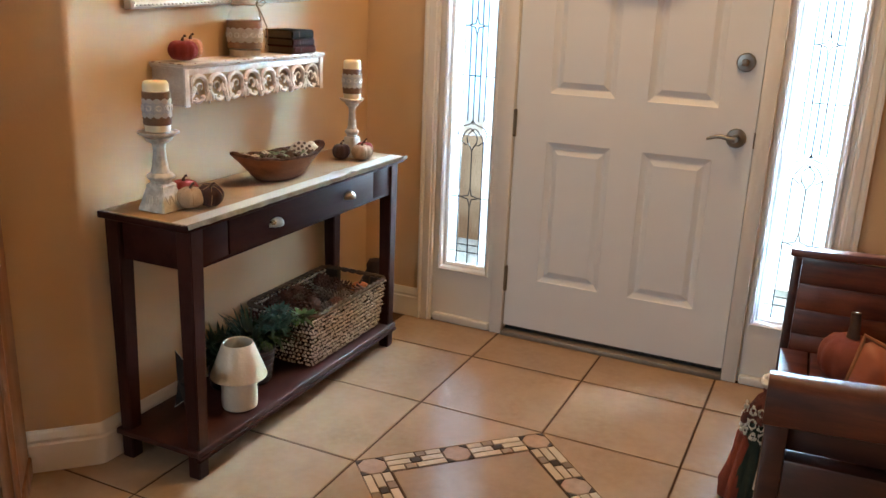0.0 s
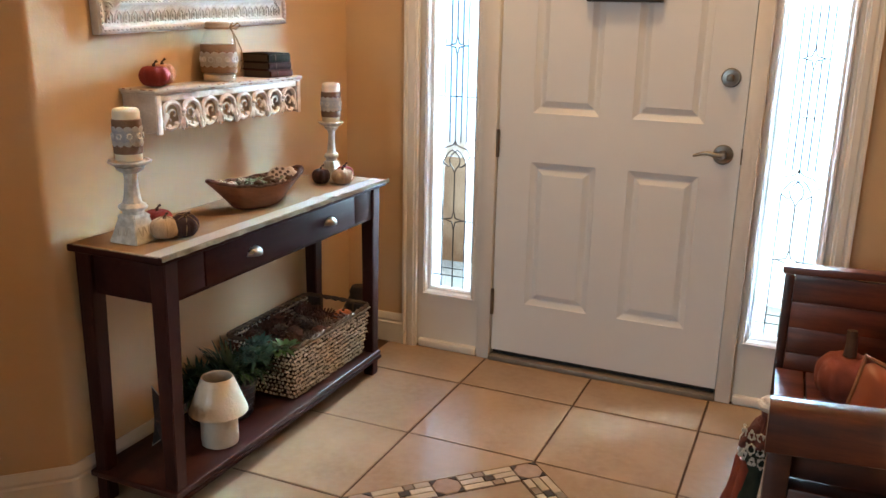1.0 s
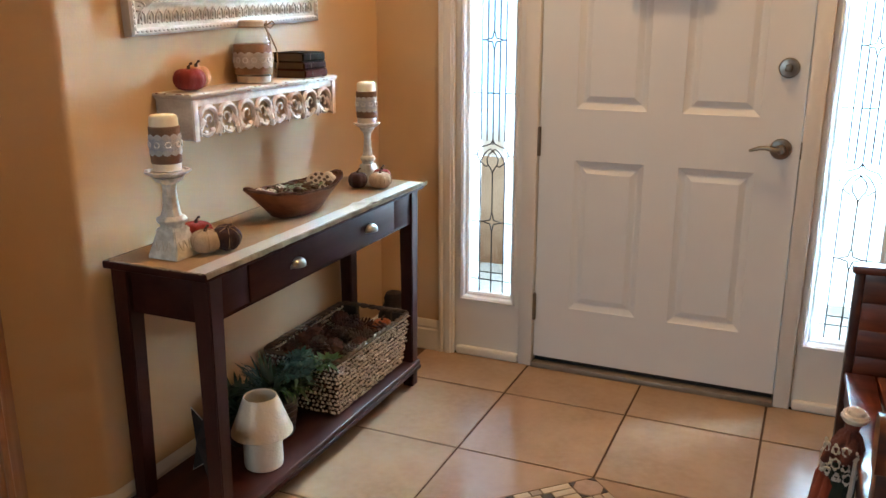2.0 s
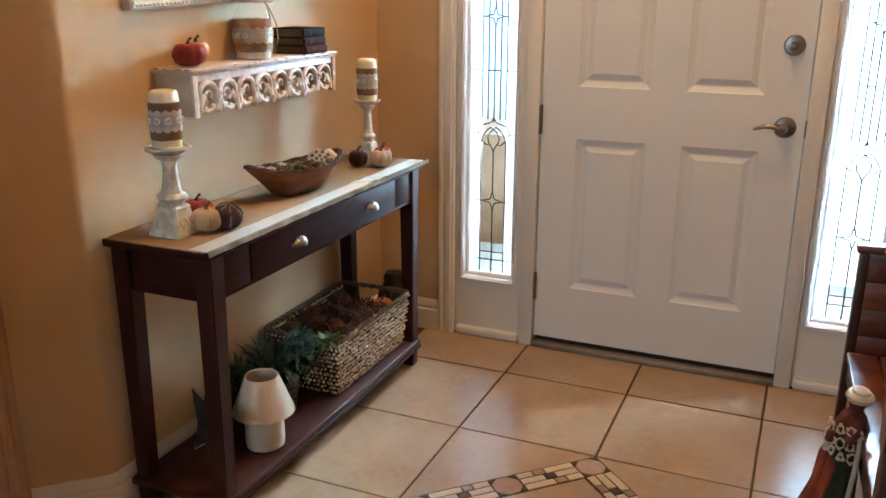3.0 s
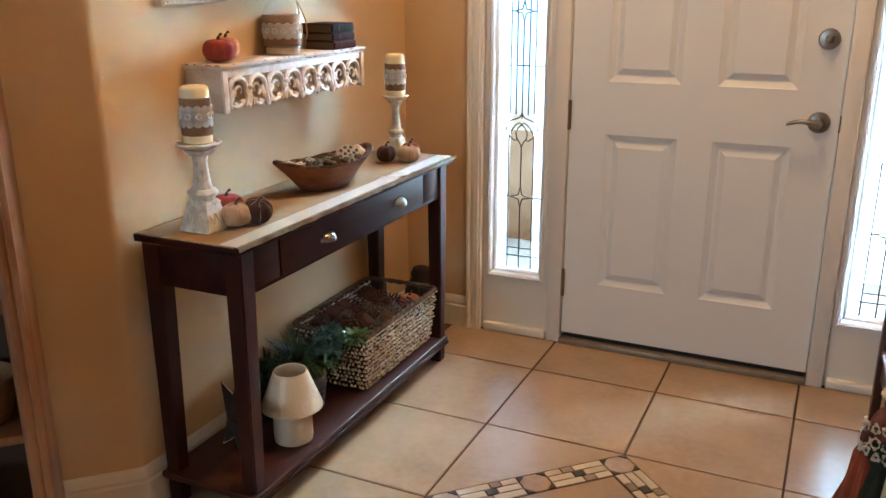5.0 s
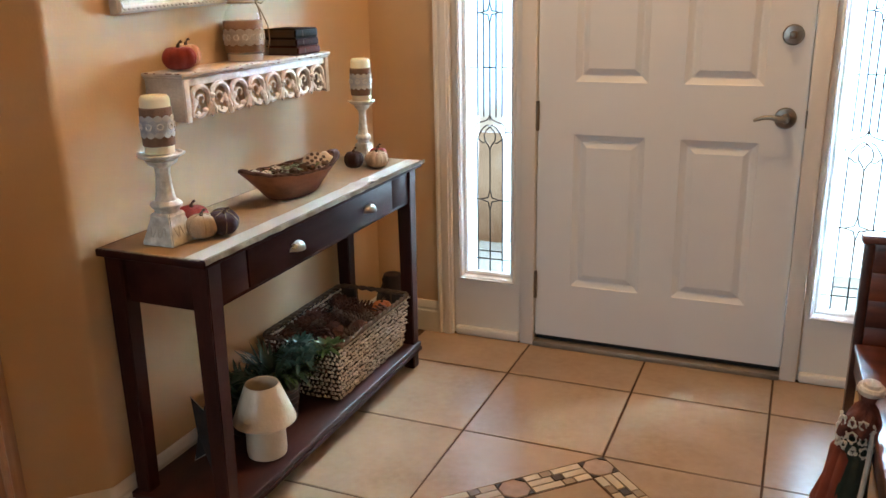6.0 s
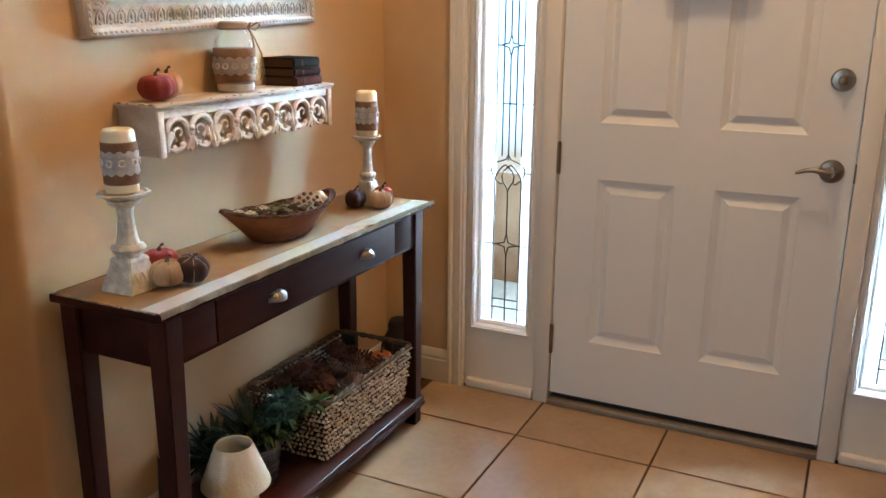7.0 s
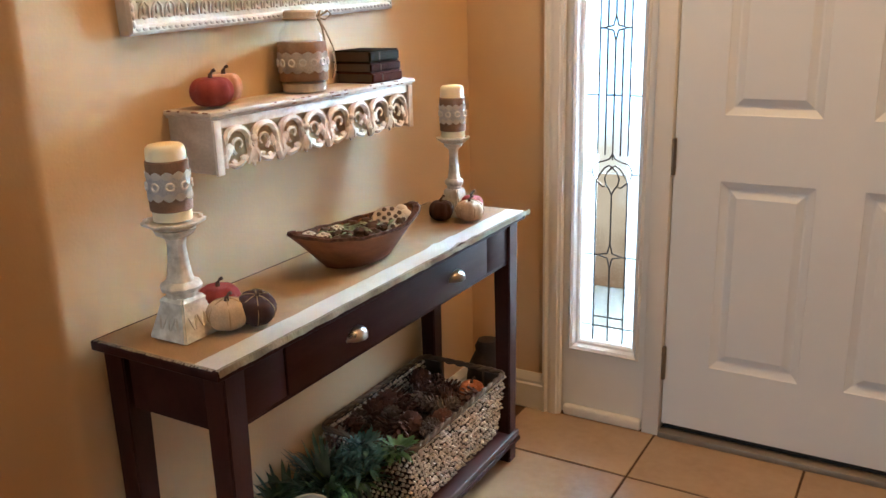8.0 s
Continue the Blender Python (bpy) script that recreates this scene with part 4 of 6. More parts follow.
book(-0.674, -0.556, -0.742, -0.612, STOP + 0.0525, 0.029, BK3, "dark green leather book on top of the stack")

# ---- runner ----
RUNNER = weave("beige_linen", (0.62, 0.425, 0.25), (0.55, 0.375, 0.22), 900, 0.95, 0.12)
# cream border whitened in colour for the daylight along the runner's front
HEM_LIT = weave("cream_hem_lit", (0.90, 0.88, 0.84), (0.85, 0.82, 0.77), 900, 0.95, 0.1)
FRINGE = surface("frayed_cream_fringe", (0.48, 0.43, 0.33), 0.95, other=(0.20, 0.165, 0.12), amount=0.85, scale=16, sharp=0.4, fine=0.2, fine_scale=300, bump=0.3, bump_scale=300, stretch=(1, 1.0, 0.4))
runner = thing("table_runner", (-0.47, -0.94, TZ), "beige linen table runner with cream border, painted as daylit, along the console", "runner")


def cloth(x0, x1, y0, y1, z, nx, ny, drop):
    """A thin sheet with slight waves, that sinks where it passes the table's end."""
    bm = bmesh.new()
    top = []
    for i in range(nx + 1):
        row = []
        for j in range(ny + 1):
            x, y = x0 + (x1 - x0) * i / nx, y0 + (y1 - y0) * j / ny
            w = 0.0008 * (noise.noise(Vector((x * 14, y * 9, 0))) + 1) * (0.4 if x < -0.36 else 1.0)
            dz = -drop * max(0, y - TY1) / 0.02 if y > TY1 else 0
            # two soft folds across the front half
            for fold_y, tall in ((-0.735, 0.0060), (-0.655, 0.0035)):
                dz += tall * math.exp(-((y - fold_y - 0.5 * (x + 0.36)) / 0.018) ** 2) * min(1.0, max(0.0, (x + 0.43) / 0.06))
            row.append(bm.verts.new((x + 0.002 * noise.noise(Vector((x * 3, y * 12, 4))), y, z + w + dz)))
        top.append(row)
    for i in range(nx):
        for j in range(ny):
            bm.faces.new((top[i][j], top[i + 1][j], top[i + 1][j + 1], top[i][j + 1]))
    bmesh.ops.solidify(bm, geom=bm.faces[:], thickness=0.0014)
    return bm


part("cloth", cloth(-0.642, -0.388, -1.562, -0.308, TZ + 0.0022, 12, 140, 0.014), RUNNER, runner)
part("border", cloth(-0.388, -0.333, -1.562, -0.308, TZ + 0.0024, 4, 140, 0.014), HEM_LIT, runner, "cream border band, paler for the daylight on it")
part("fringe", cloth(-0.333, -0.3255, -1.566, -0.304, TZ + 0.0022, 2, 160, 0.018), FRINGE, runner, "frayed cream edge")
# mottled edge of the runner, turned down over the table's front
fall = bmesh.new()
rows_ = []
for k in range(161):
    y = -1.566 + 1.262 * k / 160
    d = 0.0085 + 0.0035 * noise.noise(Vector((y * 22, 1.0, 0))) + 0.0016 * noise.noise(Vector((y * 90, 4.0, 0)))
    rows_.append([fall.verts.new((-0.3258, y, TZ + 0.0034)), fall.verts.new((-0.3238 + 0.0008 * noise.noise(Vector((y * 30, 7, 0))), y, TZ - d * 0.4)), fall.verts.new((-0.3236 + 0.0010 * noise.noise(Vector((y * 30, 9, 0))), y, TZ - d))])
for a, b in zip(rows_, rows_[1:]):
    for k in (0, 1):
        fall.faces.new((a[k], a[k + 1], b[k + 1], b[k]))
bmesh.ops.solidify(fall, geom=fall.faces[:], thickness=0.0012)
part("hanging_edge", fall, FRINGE, runner, "mottled edge hanging over the table front")
tuft = bmesh.new()
rng = random.Random(3)
for k in range(60):
    x = -0.64 + 0.305 * k / 60
    tube(tuft, [(x, -0.306, TZ - 0.014), (x + rng.uniform(-0.003, 0.003), -0.302, TZ - 0.022 - rng.uniform(0, 0.008))], 0.0012, 4)
    tube(tuft, [(x, -1.561, TZ + 0.003), (x + rng.uniform(-0.003, 0.003), -1.569 + rng.uniform(-0.002, 0.002), TZ + 0.002)], 0.0012, 4)
part("threads", tuft, FRINGE, runner, "loose cream threads along the edge", kind="stuff")

# ---- candle holders and candles ----
HOLDER = surface("chipped_cream_paint", (0.74, 0.73, 0.66), 0.6, other=(0.40, 0.38, 0.31), amount=0.7, scale=38, sharp=0.55, fine=0.08, bump=0.3, bump_scale=70)
HOLDER_DARK = surface("worn_grey_paint", (0.60, 0.57, 0.49), 0.7, other=(0.44, 0.41, 0.34), amount=0.7, scale=60, bump=0.3)
WAX = surface("ivory_wax", (0.86, 0.76, 0.54), 0.5, scale=8, sub=0.25)
WRAPB = weave("brown_burlap_wrap", (0.24, 0.145, 0.09), (0.17, 0.10, 0.06), 700, 0.95, 0.25)
WRAPL = weave("grey_white_lace", (0.72, 0.73, 0.76), (0.60, 0.61, 0.65), 500, 0.9, 0.25)


def candle_holder(cx, cy, z, base, neck, plate, h, label):
    c = thing("candle_holder", (cx, cy, z), label, "candle holder", "candle holders on the console")
    bm = bmesh.new()
    rings = []
    for w, zz in ((base, 0.0), (base, 0.006), (base * 0.97, 0.010), (base * 0.64, 0.064), (base * 0.66, 0.070), (base * 0.56, 0.076)):
        rings.append([bm.verts.new((cx + sx * w, cy + sy * w, z + zz)) for sx, sy in ((-1, -1), (1, -1), (1, 1), (-1, 1))])
    for a, b in zip(rings, rings[1:]):
        for k in range(4):
            bm.faces.new((a[k], a[(k + 1) % 4], b[(k + 1) % 4], b[k]))
    bm.faces.new(rings[0]), bm.faces.new(rings[-1])
    bmesh.ops.bevel(bm, geom=[e for e in bm.edges if abs((e.verts[0].co - e.verts[1].co).z) > 0.004], offset=0.003, segments=2, affect="EDGES")
    part("foot", bm, HOLDER, c)
    marks_ = bmesh.new()
    for fx_, fy_ in ((0, -1), (1, 0)):
        for k in range(5):
            u = (k - 2) * 0.27
            lean_ = 0.16 if k % 2 else -0.16
            rows_m = []
            for q, zz in ((0.0, 0.020), (0.5, 0.032), (1.0, 0.044)):
                w = base * (0.97 - 0.33 * (zz - 0.010) / 0.054) + 0.0004
                uu = (u + lean_ * (q - 0.5)) * base * 0.85
                rows_m.append((cx + fx_ * w + (uu if fy_ else 0), cy + fy_ * w + (uu if fx_ else 0), z + zz))
            tube(marks_, rows_m, 0.0026, 5, taper=[0.5, 1.0, 0.5])
    part("carved_marks", marks_, HOLDER_DARK, c, "worn carved marks on the foot")
    col = [(neck * 1.55, 0.0765), (neck * 1.6, 0.086), (neck * 1.95, 0.089), (neck * 2.1, 0.096), (neck * 1.9, 0.102), (neck * 1.42, 0.106), (neck * 1.22, 0.118), (neck * 1.02, 0.146), (neck * 0.92, h - 0.05), (neck * 1.05, h - 0.034), (neck * 1.9, h - 0.024), (neck * 2.1, h - 0.016)]
    part("column", lathe(bmesh.new(), col, (cx, cy, z), 32, 0, 10, 0.10), HOLDER, c)
    pl = lathe(bmesh.new(), [(neck * 1.8, h - 0.0155), (plate * 0.75, h - 0.012), (plate, h - 0.004), (plate * 1.02, h), (plate * 0.9, h + 0.001), (plate * 0.82, h - 0.003)], (cx, cy, z), 48, 0.03, 9, 0.12)
    part("drip_plate", pl, HOLDER, c, "scalloped drip plate")
    return c


def candle(cx, cy, z, r, h, label):
    c = thing("candle", (cx, cy, z), label, "candle", "pillar candles")
    part("wax", lathe(bmesh.new(), [(r, 0.0), (r, h - 0.012), (r - 0.002, h - 0.005), (r - 0.006, h - 0.001), (r - 0.012, h), (0.006, h - 0.006)], (cx, cy, z), 36, 0.02), WAX, c, "ivory wax pillar")
    w = part("burlap_wrap", lathe(bmesh.new(), [(r + 0.0008, 0.018), (r + 0.0028, 0.020), (r + 0.0028, 0.108), (r + 0.0008, 0.110)], (cx, cy, z), 36, 0.01), WRAPB, c, "brown burlap wrap")
    lace = part("lace_band", lace_band(cx, cy, r + 0.0036, z + 0.040, z + 0.090, 12), WRAPL, c, "grey-white scalloped lace")
    for za, zb in ((0.0385, 0.0535), (0.0775, 0.0925)):
        part("lace_edge", lace_band(cx, cy, r + 0.0046, z + za, z + zb, 12), LACE_RING, lace, "white scalloped lace edge")
    part("lace_rings", lace_rings(cx, cy, r + 0.0044, z + 0.0655, 9, 0.0068), LACE_RING, lace)
    return c


candle_holder(-0.508, -1.462, RT, 0.047, 0.019, 0.058, 0.222, "chipped cream painted candle holder with square foot")
candle(-0.508, -1.462, RT + 0.2235, 0.0352, 0.138, "ivory pillar candle wrapped in burlap and lace")
candle_holder(-0.492, -0.452, RT, 0.036, 0.013, 0.048, 0.222, "slender chipped cream candle holder at the far end")
candle(-0.492, -0.452, RT + 0.2235, 0.0330, 0.142, "slimmer ivory pillar candle wrapped in burlap and lace")

# ---- dough bowl ----
BOWL = surface("carved_brown_wood", (0.23, 0.088, 0.037), 0.65, spec=0.25, other=(0.085, 0.032, 0.017), amount=0.8, scale=5, stretch=(4, 1, 4), fine=0.1, bump=0.12, bump_scale=40)
BX, BY, BHL, BHW = -0.474, -0.946, 0.194, 0.084
bowl = thing("dough_bowl", (BX, BY, RT), "long carved brown wooden dough bowl holding dried pods", "bowl")


def bowl_shape(bm):
    seg, prof = 56, [(0.02, 0.0, 0), (0.40, 0.0, 0), (0.52, 0.006, 0.1), (0.70, 0.034, 0.5), (0.87, 0.060, 0.85), (0.97, 0.074, 1.0), (1.0, 0.079, 1.0), (0.98, 0.082, 1.0), (0.86, 0.080, 1.0), (0.80, 0.064, 0.9), (0.64, 0.034, 0.5), (0.46, 0.014, 0.2), (0.02, 0.010, 0)]
    rings = []
    for s, z, lift in prof:
        ring = []
        for k in range(seg):
            a = 2 * math.pi * k / seg
            cy, cx = math.cos(a), math.sin(a)
            wid = BHW * (1 - 0.25 * abs(cy) ** 3)
            up = 0.026 * lift * abs(cy) ** 3 + (0.007 * lift * noise.noise(Vector((cx * 3, cy * 5, 2))))
            ring.append(bm.verts.new((BX + wid * s * cx, BY + BHL * (s * 0.94 + 0.06 * lift) * cy, RT + z + up)))
        rings.append(ring)
    for a, b in zip(rings, rings[1:]):
        for k in range(seg):
            bm.faces.new((a[k], a[(k + 1) % seg], b[(k + 1) % seg], b[k]))
    bm.faces.new(rings[0]), bm.faces.new(rings[-1])
    return bm


part("shell", bowl_shape(bmesh.new()), BOWL, bowl)
RIMDARK = surface("rough_dark_rim", (0.050, 0.022, 0.014), 0.9, spec=0.1, other=(0.11, 0.06, 0.038), amount=0.7, scale=70, sharp=0.6, bump=0.6, bump_scale=90)
rim_bm = bmesh.new()
loops = []
for k in range(96):
    a = 2 * math.pi * k / 96
    cy, cx = math.cos(a), math.sin(a)
    up = 0.026 * abs(cy) ** 3 + 0.007 * noise.noise(Vector((cx * 3, cy * 5, 2)))
    chip = 0.0022 * noise.noise(Vector((cx * 9, cy * 16, 5)))
    wid = BHW * (1 - 0.25 * abs(cy) ** 3)
    loops.append([rim_bm.verts.new((BX + wid * f * cx, BY + BHL * (f * 0.94 + 0.06) * cy, RT + h + up + (chip if 0.85 < f < 1.0 else 0))) for f, h in ((1.004, 0.0785), (0.985 + 2 * chip, 0.0845), (0.93, 0.0850), (0.87 + 3 * chip, 0.0835), (0.845, 0.0760))])
for a, b in zip(loops, loops[1:] + loops[:1]):
    for k in range(4):
        rim_bm.faces.new((a[k], a[k + 1], b[k + 1], b[k]))
part("rim", rim_bm, RIMDARK, bowl, "rough dark chipped rim")
POD = surface("dried_lotus_pod", (0.42, 0.34, 0.26), 0.85, other=(0.28, 0.21, 0.15), scale=60, bump=0.4)
# colour of raised dots that stand in for shade in the seed holes
PODHOLE = surface("pod_hole_shade", (0.07, 0.045, 0.03), 0.9)
IVORY = surface("ivory_ball", (0.66, 0.58, 0.46), 0.55, scale=30, bump=0.2)
LEAFY = surface("dried_green_leaf", (0.10, 0.13, 0.05), 0.7, other=(0.17, 0.15, 0.07), scale=40)
CHIP = surface("dried_brown_pod", (0.055, 0.030, 0.017), 0.9, spec=0.2, other=(0.11, 0.065, 0.035), scale=50, bump=0.4)
lotus = thing("lotus_pod", (BX, -0.835, RT + 0.056), "pale dried lotus pod with round seed holes", "dried pod")
m = pose(BX + 0.006, -0.858, RT + 0.070, 0, 48, -20)
lb = lathe(bmesh.new(), [(0.006, -0.030), (0.014, -0.022), (0.036, 0.010), (0.044, 0.020), (0.042, 0.026), (0.030, 0.029), (0.004, 0.030)], (0, 0, 0), 28, 0.05)
bmesh.ops.transform(lb, matrix=m, verts=lb.verts)
part("pod", lb, POD, lotus)
for k, (u, v) in enumerate([(0, 0)] + [(0.017 * math.cos(a), 0.017 * math.sin(a)) for a in [k * 1.0472 for k in range(6)]] + [(0.032 * math.cos(a), 0.032 * math.sin(a)) for a in [0.25 + k * 0.6283 for k in range(10)]]):
    hb = lathe(bmesh.new(), [(0.0052, 0.026), (0.0056, 0.0308), (0.0030, 0.0312)], (u, v, 0), 10)
    bmesh.ops.transform(hb, matrix=m, verts=hb.verts)
    part("seed_hole", hb, PODHOLE, lotus)
for k, (dx, yy, zz, r) in enumerate(((0.014, -0.806, 0.088, 0.016), (-0.012, -0.796, 0.094, 0.016), (-0.025, -0.83, 0.082, 0.015))):
    solo("ivory_ball", blob(bmesh.new(), (BX + dx, yy, RT + zz), (r, r, r), 3, 0.06, k), IVORY, "small ivory dried ball in the dough bowl", "dried ball", "ivory balls")


def leaf(bm, base, direction, length, width, droop, fold=0.25, n=5):
    """A tapered, folded, drooping blade."""
    d = Vector(direction).normalized()
    side = d.cross(Vector((0, 0, 1)))
    side = side.normalized() if side.length > 1e-3 else Vector((1, 0, 0))
    rows = []
    for k in range(n + 1):
        s = k / n
        p = Vector(base) + d * length * s + Vector((0, 0, -droop * length * s * s))
        w = width * (math.sin(math.pi * (0.12 + 0.88 * s)) ** 0.8) * 0.5 + 0.0004
        up = Vector((0, 0, fold * w))
        rows.append([bm.verts.new(p - side * w + up), bm.verts.new(p), bm.verts.new(p + side * w + up)])
    for a, b in zip(rows, rows[1:]):
        for k in (0, 1):
            bm.faces.new((a[k], a[k + 1], b[k + 1], b[k]))
    return bm


rng = random.Random(11)
lf = bmesh.new()
for k in range(60):
    a = rng.uniform(0, 6.28)
    leaf(lf, (BX + rng.uniform(-0.035, 0.035), rng.uniform(-1.05, -0.88), RT + 0.082), (math.cos(a), math.sin(a), rng.uniform(0.2, 0.9)), rng.uniform(0.02, 0.045), 0.010, 0.4)
solo("dried_leaves", lf, LEAFY, "tuft of dried green leaves in the dough bowl", "leaves", kind="stuff")
for k in range(64):
    s = rng.uniform(0.010, 0.018)
    solo("brown_pod", blob(bmesh.new(), (BX + rng.uniform(-0.04, 0.04), rng.uniform(-1.075, -0.84), RT + 0.064 + rng.uniform(0, 0.020)), (s, s * 1.2, s * 0.8), 2, 0.5, k), CHIP, "brown dried pod in the dough bowl", "dried pod", "dried pods in the bowl")
for k, (dx, yy) in enumerate(((-0.010, -1.000), (0.018, -1.060), (-0.016, -1.075))):
    f = bmesh.new()
    for i in range(9):
        a = i * 0.698
        leaf(f, (BX + dx, yy, RT + 0.092), (math.cos(a), math.sin(a), 0.5), 0.020, 0.012, 0.5, 0.4, 3)
    blob(f, (BX + dx, yy, RT + 0.096), (0.006, 0.006, 0.005), 1)
    solo("dried_flower", f, IVORY, "small ivory dried flower in the dough bowl", "flower", "dried flowers")

# the bowl stands askew on the runner, with all that lies in it
askew = pose(BX, BY, 0, 0, 0, -15) @ pose(-BX, -BY, 0)
for ob in list(scene.objects):
    if ob.parent is None and ob.name.split(".")[0] in ("dough_bowl", "lotus_pod", "ivory_ball", "dried_leaves", "brown_pod", "dried_flower"):
        ob.matrix_basis = askew @ ob.matrix_basis

# ---- on the console's lower shelf ----
CERAMIC = surface("cream_ceramic", (0.66, 0.58, 0.46), 0.35, other=(0.56, 0.48, 0.37), amount=0.5, scale=14, bump=0.5, bump_scale=70)
LX, LY = -0.425, -1.255
lampobj = thing("candle_lamp", (LX, LY, SZ), "cream ceramic candle lamp with a cone shade", "lamp")
part("base", lathe(bmesh.new(), [(0.050, 0.0), (0.056, 0.004), (0.058, 0.020), (0.057, 0.070), (0.058, 0.116), (0.054, 0.122), (0.040, 0.120), (0.040, 0.03), (0.005, 0.028)], (LX, LY, SZ + 0.0005), 40, 0.006), CERAMIC, lampobj)
shade = lathe(bmesh.new(), [(0.086, 0.108), (0.090, 0.111), (0.089, 0.118), (0.050, 0.220), (0.048, 0.224), (0.045, 0.222), (0.046, 0.216), (0.082, 0.116)], (LX, LY, SZ), 48, 0.006)
part("shade", shade, CERAMIC, lampobj, "embossed cone shade")
# potted greenery
LEAFS = [surface("deep_green_leaf", (0.011, 0.034, 0.015), 0.45, other=(0.028, 0.070, 0.025), amount=0.8, scale=30),
         surface("blue_green_leaf", (0.030, 0.085, 0.068), 0.5, other=(0.055, 0.135, 0.105), amount=0.8, scale=30),
         surface("light_green_leaf", (0.06, 0.13, 0.028), 0.5, other=(0.045, 0.09, 0.02), amount=0.8, scale=30)]
POT = surface("dark_ribbed_pot", (0.022, 0.014, 0.014), 0.35, scale=30)


def plant(px, py, r_pot, h_pot, label, tufts):
    p = thing("potted_plant", (px, py, SZ), label, "plant", "potted plants under the console")
    prof = [(r_pot * 0.72, 0.0)]
    for k in range(6):
        z = h_pot * (k + 0.5) / 6
        prof += [(r_pot * (0.74 + 0.24 * z / h_pot), z - 0.006), (r_pot * (0.80 + 0.24 * z / h_pot), z)]
    prof += [(r_pot, h_pot), (r_pot * 0.86, h_pot), (r_pot * 0.8, h_pot * 0.85)]
    part("pot", lathe(bmesh.new(), prof, (px, py, SZ + 0.0005), 28), POT, p, "dark ribbed pot")
    rng = random.Random(int(1000 * abs(px + py)))
    for mat, count, l0, l1, wid, lift, droop, spread, off in tufts:
        bm = bmesh.new()
        for k in range(count):
            a = rng.uniform(0, 6.283)
            rr = rng.uniform(0, spread)
            base = (px + off[0] + rr * math.cos(a) * 0.6, py + off[1] + rr * math.sin(a), SZ + h_pot * 0.9 + off[2])
            leaf(bm, base, (math.cos(a) * 0.62, math.sin(a), rng.uniform(*lift)), rng.uniform(l0, l1), wid * rng.uniform(0.7, 1.2), rng.uniform(*droop), 0.3, 6)
        for v in bm.verts:
            if v.co.x < -0.67:
                v.co.x = -0.67
        part("foliage", bm, mat, p, kind="stuff")
    return p


plant(-0.505, -1.075, 0.075, 0.125, "bushy artificial succulent with grassy green blades in a dark pot",
      [(LEAFS[0], 330, 0.10, 0.22, 0.0085, (0.7, 2.4), (0.25, 0.8), 0.055, (-0.01, 0.0, 0.01)),
       (LEAFS[2], 60, 0.11, 0.20, 0.006, (0.7, 1.8), (0.4, 0.9), 0.05, (0.02, 0.01, 0.01)),
       (LEAFS[1], 420, 0.022, 0.050, 0.0085, (0.1, 1.6), (0.1, 0.5), 0.075, (0.050, 0.075, 0.078)),
       (LEAFS[1], 160, 0.020, 0.040, 0.0075, (0.1, 1.6), (0.1, 0.5), 0.045, (0.035, 0.085, 0.115)),
       (LEAFS[0], 160, 0.05, 0.09, 0.010, (0.2, 1.2), (0.3, 0.7), 0.07, (0.03, 0.06, 0.03)),
       (LEAFS[2], 130, 0.022, 0.050, 0.0095, (0.0, 1.4), (0.2, 0.5), 0.040, (0.100, 0.150, 0.088))])
plant(-0.565, -1.165, 0.055, 0.110, "dark green leafy artificial plant in a small pot",
      [(LEAFS[0], 330, 0.06, 0.15, 0.012, (0.4, 1.9), (0.1, 0.6), 0.045, (0, 0, 0))])

# wicker basket with pine cones
WICKER = surface("grey_brown_wicker", (0.88, 0.83, 0.76), 0.34, other=(0.46, 0.35, 0.25), amount=0.7, scale=55, sharp=0.4, fine=0.2, bump=0.4)
RIMM = surface("brown_wicker_rim", (0.11, 0.075, 0.047), 0.85, spec=0.2, other=(0.09, 0.06, 0.04), amount=0.8, scale=60, sharp=0.4, bump=0.4)
# brown taken near black, painting the shade in the weave's gaps
WICKER_IN = surface("shaded_basket_frame", (0.045, 0.030, 0.020), 0.8, scale=40, bump=0.4)
KX0, KX1, KY0, KY1, KH = -0.648, -0.382, -0.905, -0.425, 0.205
FL = 0.022
basket = thing("wicker_basket", ((KX0 + KX1) / 2, (KY0 + KY1) / 2, SZ), "oblong grey-brown wicker basket full of pine cones", "basket")


def side_path(z):
    """Four corners of the basket at height z, flared towards the rim."""
    f = FL * z / KH
    return (KX0, KX1 + f, KY0 - f, KY1 + f)


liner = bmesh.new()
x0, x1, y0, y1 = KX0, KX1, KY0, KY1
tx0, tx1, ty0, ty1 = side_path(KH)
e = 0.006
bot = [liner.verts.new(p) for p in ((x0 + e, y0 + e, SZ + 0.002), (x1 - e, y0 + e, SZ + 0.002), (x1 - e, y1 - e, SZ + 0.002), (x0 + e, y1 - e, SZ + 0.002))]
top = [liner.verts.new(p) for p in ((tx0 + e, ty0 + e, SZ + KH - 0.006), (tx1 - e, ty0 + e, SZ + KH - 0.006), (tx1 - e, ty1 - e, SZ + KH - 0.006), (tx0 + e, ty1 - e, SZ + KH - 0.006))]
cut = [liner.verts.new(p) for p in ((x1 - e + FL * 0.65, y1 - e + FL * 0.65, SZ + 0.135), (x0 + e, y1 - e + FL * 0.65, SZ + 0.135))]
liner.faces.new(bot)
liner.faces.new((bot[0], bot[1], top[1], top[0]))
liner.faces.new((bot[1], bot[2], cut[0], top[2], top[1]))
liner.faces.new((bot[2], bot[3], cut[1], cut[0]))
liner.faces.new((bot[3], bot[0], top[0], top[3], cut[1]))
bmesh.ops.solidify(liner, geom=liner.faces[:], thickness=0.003)
